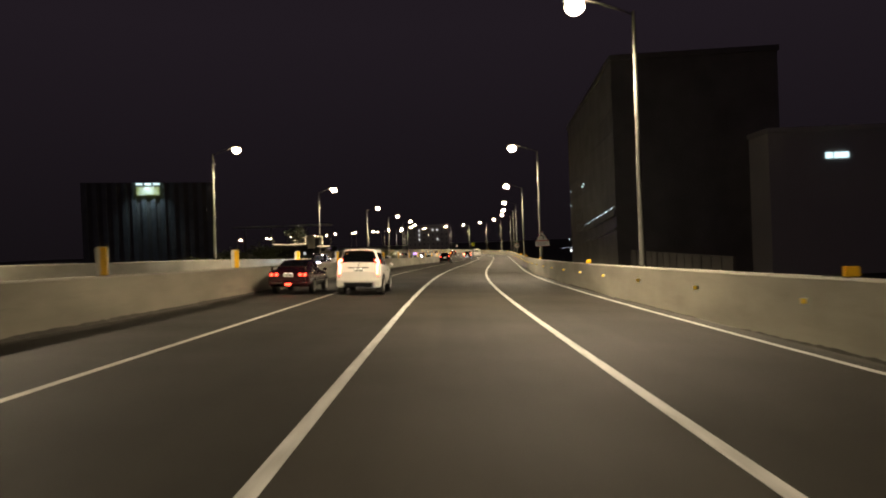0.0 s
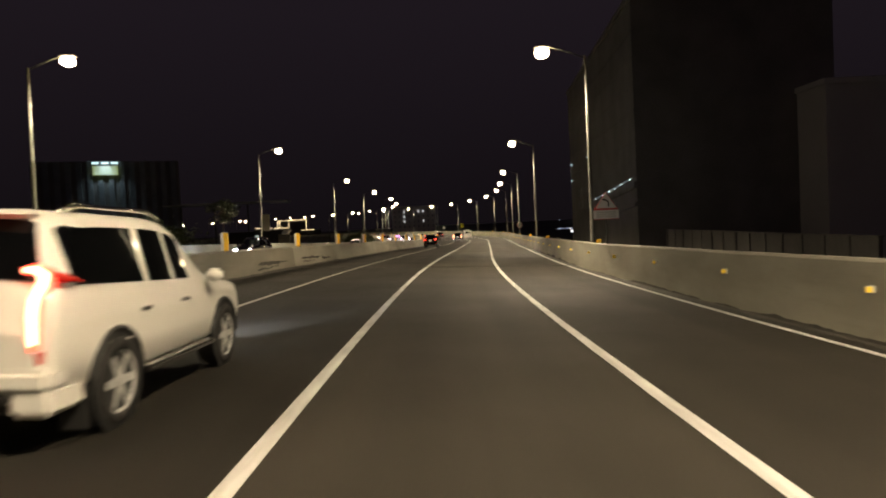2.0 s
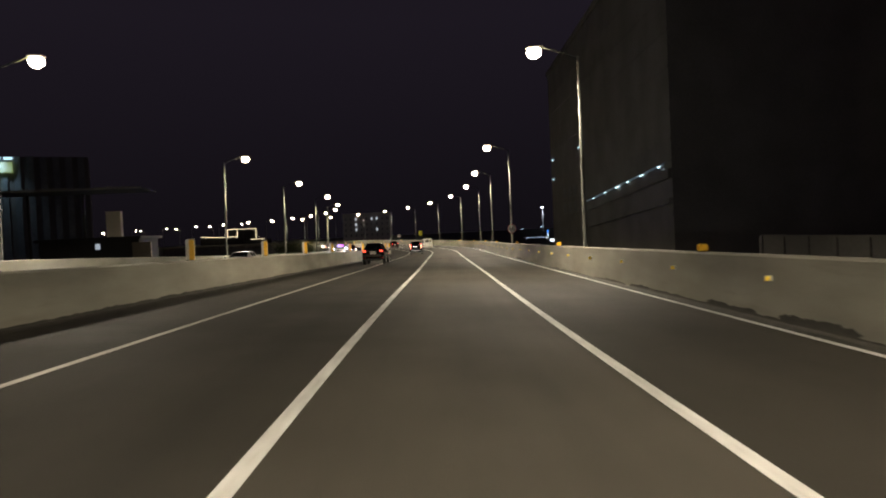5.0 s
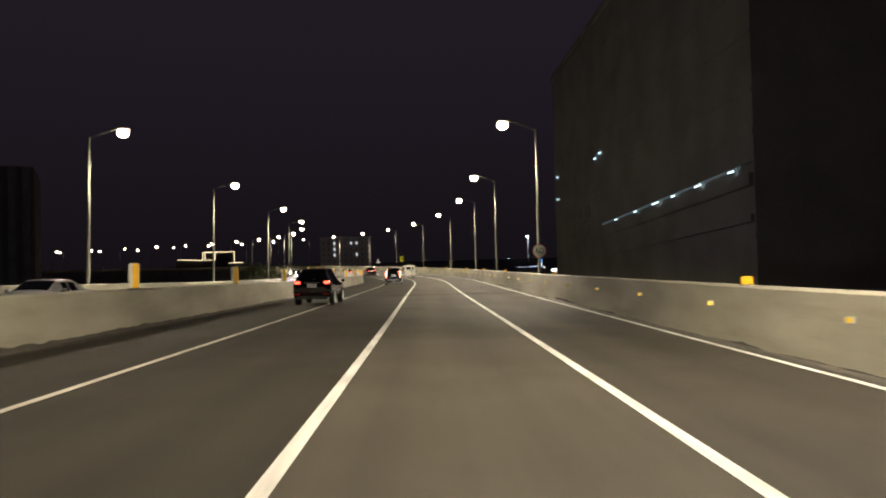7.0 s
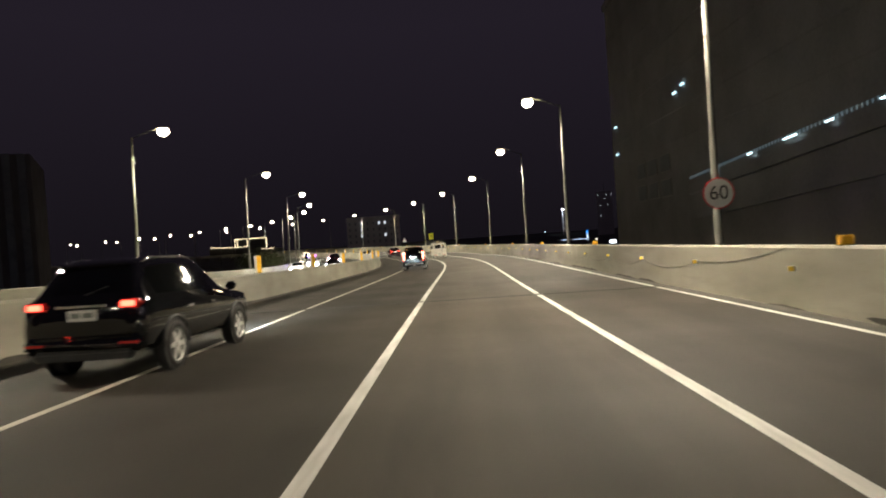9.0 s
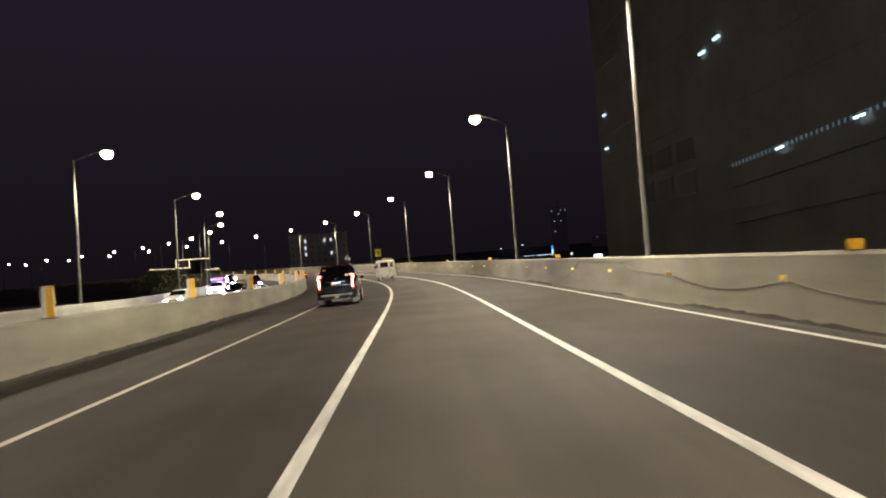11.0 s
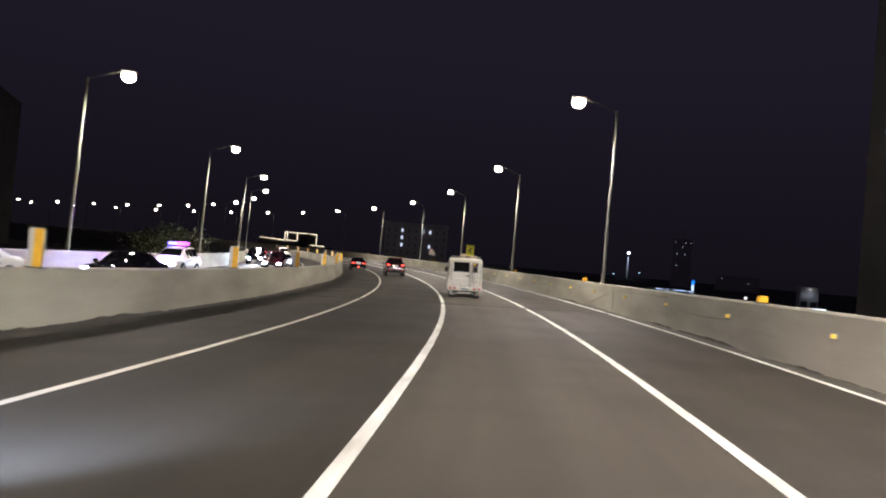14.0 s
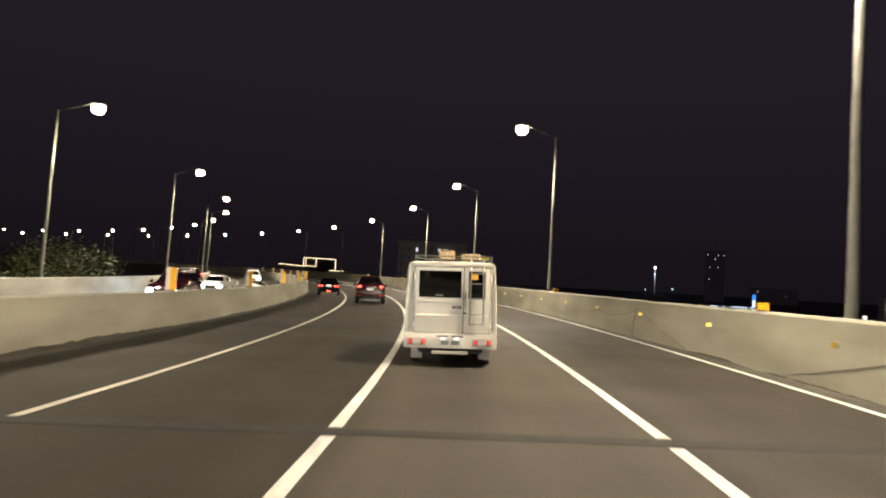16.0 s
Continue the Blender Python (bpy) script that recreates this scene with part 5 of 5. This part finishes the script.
def warehouse():
    """A tall sheet-clad hall far off on the left, a lit board under its eaves."""
    root = thing("warehouse", "tall hall clad in pale corrugated sheet with a lit board", "building", pose(-126, 302, 0, 0, 0, 22))
    for k in range(14):
        x = -26 + 3.8 * k
        part("wall_sheet", box(x + 0.3, -0.5, GROUND_Z, x + 2.3, 0.2, 32.6, 0.1), METAL_SHEET, root)
    part("hall", box(-26, 0.25, GROUND_Z, 27, 40, 32.6), FACADE, root)
    board = part("board", box(-4.5, -1.6, 27.0, 4.5, -1.0, 30.6, 0.1), glowing("lit_board_green", (0.55, 0.72, 0.22), 0.26), root, "lit greenish board")
    for x in (-3.4, 0.0, 3.4):
        part("board_light", box(x - 1.3, -2.4, 31.3, x + 1.3, -2.0, 32.1, 0.1), WINDOW_LIT, board, "cold white floodlight")
    li = bpy.data.lights.new("board_flood", "SPOT")
    li.energy, li.color, li.spot_size, li.spot_blend, li.shadow_soft_size = 2200.0, (0.6, 0.85, 1.0), radians(95), 1.0, 0.4
    lo = new("board_flood", li)
    lo.parent = root
    lo.matrix_basis = pose(0, -5.0, 33.0, 25, 0, 0)
    return root


warehouse()


def tower_block(m, w, d, h, cols, rows, lit, pane, label, aerial=0.0):
    """lit: the (column, row) pairs of the windows with light in them; pane: half width and half height."""
    root = thing("tower_block", label, "building", m, "far blocks")
    part("wall", box(-w / 2, 0, 0, w / 2, d, h), FACADE_PALE, root)
    part("roof_edge", box(-w / 2 - 0.2, -0.2, h, w / 2 + 0.2, d + 0.2, h + 0.5), FACADE_PALE, root)
    a, b = pane
    for i in range(cols):
        for j in range(rows):
            x, z = -w / 2 + w * (i + 0.5) / cols, h * (j + 0.6) / (rows + 0.5)
            win = part("window", box(x - a - 0.12, -0.12, z - b - 0.12, x + a + 0.12, 0.0, z + b + 0.12), FACADE_PALE, root)
            part("pane", box(x - a, -0.16, z - b, x + a, -0.13, z + b), WINDOW_FAR_LIT if (i, j) in lit else WINDOW_FAR_DARK, win)
    if aerial:
        part("aerial", tube([(0, d / 2, h + 0.5), (0, d / 2, h + aerial)], 0.15, 6), GALVANISED, root)
    return root


tower_block(pose(-8, 442, GROUND_Z), 26, 14, 19.5, 9, 6, {(2, 5), (2, 4), (2, 3), (6, 5), (6, 3), (5, 5)}, (0.42, 0.7), "dark block of flats with a few lit windows")
tower_block(pose(207, 757, GROUND_Z, 0, 0, -15), 15, 15, 42, 7, 12, {(0, 11), (4, 11), (6, 11), (3, 10), (1, 8), (4, 8), (1, 5)}, (0.26, 0.34), "distant slim dark tower with scattered lit windows", 9.0)
tower_block(pose(286, 828, GROUND_Z, 0, 0, -20), 40, 20, 14, 10, 4, {(1, 3), (7, 2)}, (0.26, 0.34), "distant low dark block with two lit windows")


def outlined_hall(m):
    """A great hall far off whose upper storey and wings are drawn in strips of warm light."""
    root = thing("outlined_hall", "great dark hall far off, outlined in warm light strips", "building", m)
    part("upper_storey", box(-22, 0, 0, 27, 30, 28.5), SHED_DARK, root)
    part("wing", box(-62, 2, 0, -22.5, 30, 16.0), SHED_DARK, root)
    part("wing", box(27.5, 2, 0, 52, 30, 10.5), SHED_DARK, root)
    runs = [((-22, 28.5), (27, 28.5)), ((-22, 16.0), (-22, 28.5)), ((-18.5, 16.0), (-18.5, 28.5)), ((-3, 16.0), (-3, 28.5)), ((-22, 16.0), (-3, 16.0)),
            ((27, 10.0), (27, 28.5)), ((-60, 17.4), (-23, 15.4)), ((18, 10.8), (40, 10.8))]
    for (x0, z0), (x1, z1) in runs:
        part("light_strip", tube([(x0, -0.6, z0), (x1, -0.6, z1)], 0.36, 6), STRIP_WARM, root, "lit warm strip")
    return root


outlined_hall(pose(-240, 1221, GROUND_Z, 0, 0, 12))


def flood_mast(m, h, label, colour=WINDOW_LIT):
    root = thing("light_mast", label, "light mast", m)
    part("mast", tube([(0, 0, 0), (0, 0, h)], [h * 0.008, h * 0.005], 8), SIGN_WHITE, root)
    part("lamp_frame", box(-h * 0.036, -0.4, h, h * 0.036, 0.4, h * 1.03), GALVANISED, root)
    for k in range(4):
        part("floodlight", box(-h * 0.036 + h * 0.018 * k, -1.0, h * 1.0, -h * 0.036 + h * 0.018 * (k + 0.8), -0.45, h * 1.03), HEAD_WHITE, root, "lit floodlight")
    li = bpy.data.lights.new("mast_light", "SPOT")
    li.energy, li.color, li.spot_size, li.spot_blend, li.shadow_soft_size = 60000.0, (0.85, 0.95, 1.0), radians(100), 0.8, 0.4
    lo = new("mast_light", li)
    lo.parent = root
    lo.matrix_basis = pose(0, -4.0, h * 0.99, -8, 0, 0)
    return root


flood_mast(pose(312, 1355, GROUND_Z - 4, 0, 0, -13), 50, "distant tall mast with white floodlights")


def pylon_sign(m):
    root = thing("pylon_sign", "small roadside pylon sign glowing blue", "sign", m)
    part("pole", tube([(0, 0, 0), (0, 0, 5.2)], 0.12, 10), GALVANISED, root)
    part("blue_panel", box(-0.3, -0.15, 5.3, 0.3, 0.15, 6.2, 0.05), glowing("panel_blue", (0.03, 0.28, 1.0), 0.7), root, "glowing blue panel")
    part("white_panel", box(-0.25, -0.15, 3.3, 0.25, 0.15, 5.2, 0.05), glowing("panel_white", (0.75, 0.88, 1.0), 0.8), root, "glowing white panel")
    return root


pylon_sign(pose(64, 319, GROUND_Z, 0, 0, -12))


def canopy(m):
    glow = glowing("canopy_edge_cool", (0.6, 0.75, 1.0), 1.1)
    root = thing("canopy", "low flat canopy with a cold lit edge on posts", "canopy", m)
    part("roof", box(-5.0, -2, 3.5, 5.0, 4, 3.8, 0.03), RETAIN, root)
    for x0, x1 in ((-3.6, -2.2), (-1.4, -0.9), (0.2, 3.0), (3.5, 4.1)):
        part("lit_edge", box(x0, -2.06, 3.58, x1, -2.01, 3.72), glow, root, "cold lit edge")
    for x in (-4.2, 4.2):
        part("post", tube([(x, 0, 0), (x, 0, 3.5)], 0.12, 8), GALVANISED, root)
    return root


canopy(pose(59.5, 320, GROUND_Z, 0, 0, -12))


def lamp_box(m, h):
    root = thing("lamp_box", "small white lit lamp box on a short post", "lamp", m, "small lit lamp boxes")
    part("post", tube([(0, 0, 0), (0, 0, h)], 0.06, 8), GALVANISED, root)
    part("case", box(-0.22, -0.16, h, 0.22, 0.16, h + 0.42, 0.03), HOUSING, root)
    part("lit_panel", box(-0.18, -0.18, h + 0.05, 0.18, -0.165, h + 0.37), WINDOW_LIT_WARM, root, "lit white panel")
    return root


def yard_lamp(m, h):
    root = thing("yard_lamp", "wide white lit yard lamp on a short post", "lamp", m)
    part("post", tube([(0, 0, 0), (0, 0, h)], 0.06, 8), GALVANISED, root)
    part("case", box(-0.6, -0.14, h, 0.6, 0.14, h + 0.7, 0.03), HOUSING, root)
    part("lit_panel", box(-0.56, -0.16, h + 0.06, 0.56, -0.145, h + 0.64), glowing("panel_cold_white", (0.9, 0.95, 1.0), 1.6), root, "lit white panel")
    return root


yard_lamp(pose(41.3, 223.1, GROUND_Z, 0, 0, -14), 3.85)
lamp_box(pose(46.4, 249.9, GROUND_Z, 0, 0, -10), 4.2)


def far_lamp(m, h):
    root = thing("far_lamp", "small bright lamp on a slim pole far off", "lamp", m, "lamps far beyond the parapet")
    part("pole", tube([(0, 0, 0), (0, 0, h)], [0.12, 0.07], 8), GALVANISED, root)
    part("hood", box(-0.4, -0.35, h + 0.5, 0.4, 0.35, h + 0.6, 0.03), HOUSING, root)
    part("lantern", box(-0.26, -0.24, h, 0.26, 0.24, h + 0.5, 0.08), TUBE_BRIGHT, root, "lit white lantern")
    return root


far_lamp(pose(116, 617, GROUND_Z, 0, 0, -12), 6.3)
far_lamp(pose(131.5, 613, GROUND_Z, 0, 0, -12), 7.8)


def kiosk(m):
    """A small white two-storey gatehouse with a lamp under its roof edge."""
    root = thing("gatehouse", "small white two-storey gatehouse lit by its own lamp", "building", m)
    part("wall", box(-1.9, 0, 0, 1.9, 4.5, 6.7, 0.03), FACADE_PALE, root)
    part("roof", box(-2.1, -0.5, 6.7, 2.1, 4.8, 6.95, 0.04), FACADE_PALE, root)
    part("ledge", box(-2.0, -0.25, 4.3, 2.0, -0.01, 4.5, 0.02), FACADE_PALE, root)
    for x in (-0.95, 0.95):
        win = part("window", box(x - 0.7, -0.05, 2.4, x + 0.7, 0.02, 3.7), RETAIN, root)
        part("pane", box(x - 0.6, -0.08, 2.5, x + 0.6, -0.055, 3.6), WINDOW_DARK, win)
    part("wall_lamp", box(-0.3, -0.75, 6.3, 0.3, -0.5, 6.5, 0.03), WINDOW_LIT_WARM, root, "lit white wall lamp")
    li = bpy.data.lights.new("gatehouse_lamp", "SPOT")
    li.energy, li.color, li.spot_size, li.spot_blend, li.shadow_soft_size = 22.0, (0.9, 0.95, 1.0), radians(160), 0.6, 0.15
    lo = new("gatehouse_lamp", li)
    lo.parent = root
    lo.matrix_basis = pose(0, -1.8, 6.2, 15, 0, 0)
    return root


kiosk(pose(89.5, 317.0, GROUND_Z, 0, 0, -18))


def roadside_hut(m):
    root = thing("low_hut", "low dark hut with a small lit window", "building", m)
    part("wall", box(-6, 0, 0, 2.4, 5, 8.0), SHED_DARK, root)
    part("roof", box(-6.3, -0.4, 8.0, 2.7, 5.4, 8.25, 0.03), SHED_DARK, root)
    for x in (-1.1,):
        part("lit_window", box(x - 0.2, -0.06, 7.2, x + 0.2, -0.01, 7.7), WINDOW_LIT_DIM, root, "small lit window")
    part("panel", box(1.9, -0.3, 6.2, 3.5, -0.1, 7.7, 0.02), FACADE_WARM, root, "beige panel")
    return root


roadside_hut(pose(-22.8, 126.5, GROUND_Z))


def flat_shed(m):
    """An open flat roof on posts behind the column."""
    root = thing("flat_roof_shed", "long dark flat shed roof on steel posts", "shed", m)
    part("roof", box(-16.0, 0, 12.1, 0.0, 5.0, 12.22, 0.03), SHED_DARK, root)
    part("fascia", box(-16.05, -0.12, 12.08, 0.05, -0.01, 12.26, 0.02), RETAIN, root, "grey fascia board")
    for x in (-15.0, -10.5, -6.0):
        for y in (4.6,):
            part("post", box(x - 0.1, y - 0.1, 0, x + 0.1, y + 0.1, 12.1, 0.01), SHED_DARK, root)
    return root


flat_shed(pose(-18.7, 122.6, GROUND_Z, 0, 0, 4))


def gate_column(m):
    root = thing("concrete_column", "plain beige concrete column with a small hatch", "column", m)
    part("shaft", box(-0.62, -0.5, 0, 0.62, 0.5, 10.45, 0.05), COLUMN_PALE, root)
    part("cap", box(-0.66, -0.54, 10.45, 0.66, 0.54, 10.57, 0.03), COLUMN_PALE, root)
    part("hatch", box(-0.35, -0.53, 7.6, 0.05, -0.49, 8.3), WINDOW_DARK, root)
    return root


gate_column(pose(-23.1, 128.4, GROUND_Z, 0, 0, 12))


# ---- trees beyond the far parapet ----
def tree(m, height, spread, seed, label, low=0.3, leaves=330, rise=(0.12, 0.3)):
    rnd = random.Random(seed)
    root = thing("tree", label, "tree", m, "trees beyond the far parapet")
    bm = bmesh.new()
    tube([(0, 0, -0.2), (0.1, 0.05, height * 0.3), (0.0, 0.1, height * 0.55), (0.15, 0, height * 0.8)], [0.24, 0.17, 0.12, 0.05], 8, bm)
    tips = []
    for k in range(9):
        a = rnd.uniform(0, math.tau)
        z0 = height * rnd.uniform(low, max(0.7, low + 0.06))
        r = spread * rnd.uniform(0.5, 0.95)
        tip = Vector((math.cos(a) * r, math.sin(a) * r, z0 + height * rnd.uniform(*rise)))
        tube([(0.05, 0.05, z0), tip * 0.5 + Vector((0, 0, z0 * 0.45)), tip], [0.08, 0.05, 0.02], 6, bm)
        tips.append(tip)
    tips.append(Vector((0.1, 0, height * 0.95)))
    part("trunk", bm, BARK, root)
    bm = bmesh.new()
    for tip in tips:
        for _ in range(leaves):
            d = Vector((rnd.gauss(0, 1), rnd.gauss(0, 1), rnd.gauss(0, 0.7)))
            c = tip + d * spread * 0.26
            if rnd.random() < 0.2:
                c = c * 0.7 + Vector((0, 0, height * 0.2))
            u = Vector((rnd.uniform(-1, 1), rnd.uniform(-1, 1), rnd.uniform(-0.6, 0.6))).normalized()
            v = u.orthogonal().normalized()
            a = rnd.uniform(0.09, 0.2)
            bm.faces.new([bm.verts.new(c - u * a), bm.verts.new(c + v * a * 0.45), bm.verts.new(c + u * a), bm.verts.new(c - v * a * 0.45)])
    part("crown", bm, LEAF, root, "loose crown of small leaves")
    return root


p = at(88.0, -20.95)
tree(pose(p.x, p.y, GROUND_Z, 0, 0, 20), 11.1, 1.15, 31, "slender broad-leaved tree, its small crown lit beside the street lamp", 0.87, 75, (0.01, 0.03))
for i, (s, l, h, w, low) in enumerate(((82.5, -23.6, 8.6, 2.6, 0.5), (79.5, -25.4, 8.0, 2.8, 0.4), (72, -26, 6.9, 3.0, 0.3),
                                       (233, -25.5, 5.9, 3.0, 0.3), (238, -26, 6.4, 3.2, 0.3), (243, -28, 6.2, 3.4, 0.3), (249, -27, 5.8, 3.0, 0.3))):
    p = at(s, l)
    tree(pose(p.x, p.y, GROUND_Z, 0, 0, 40 * i), h, w, 20 + i, "broad-leaved tree, dark at night, its crown just above the parapet", low)
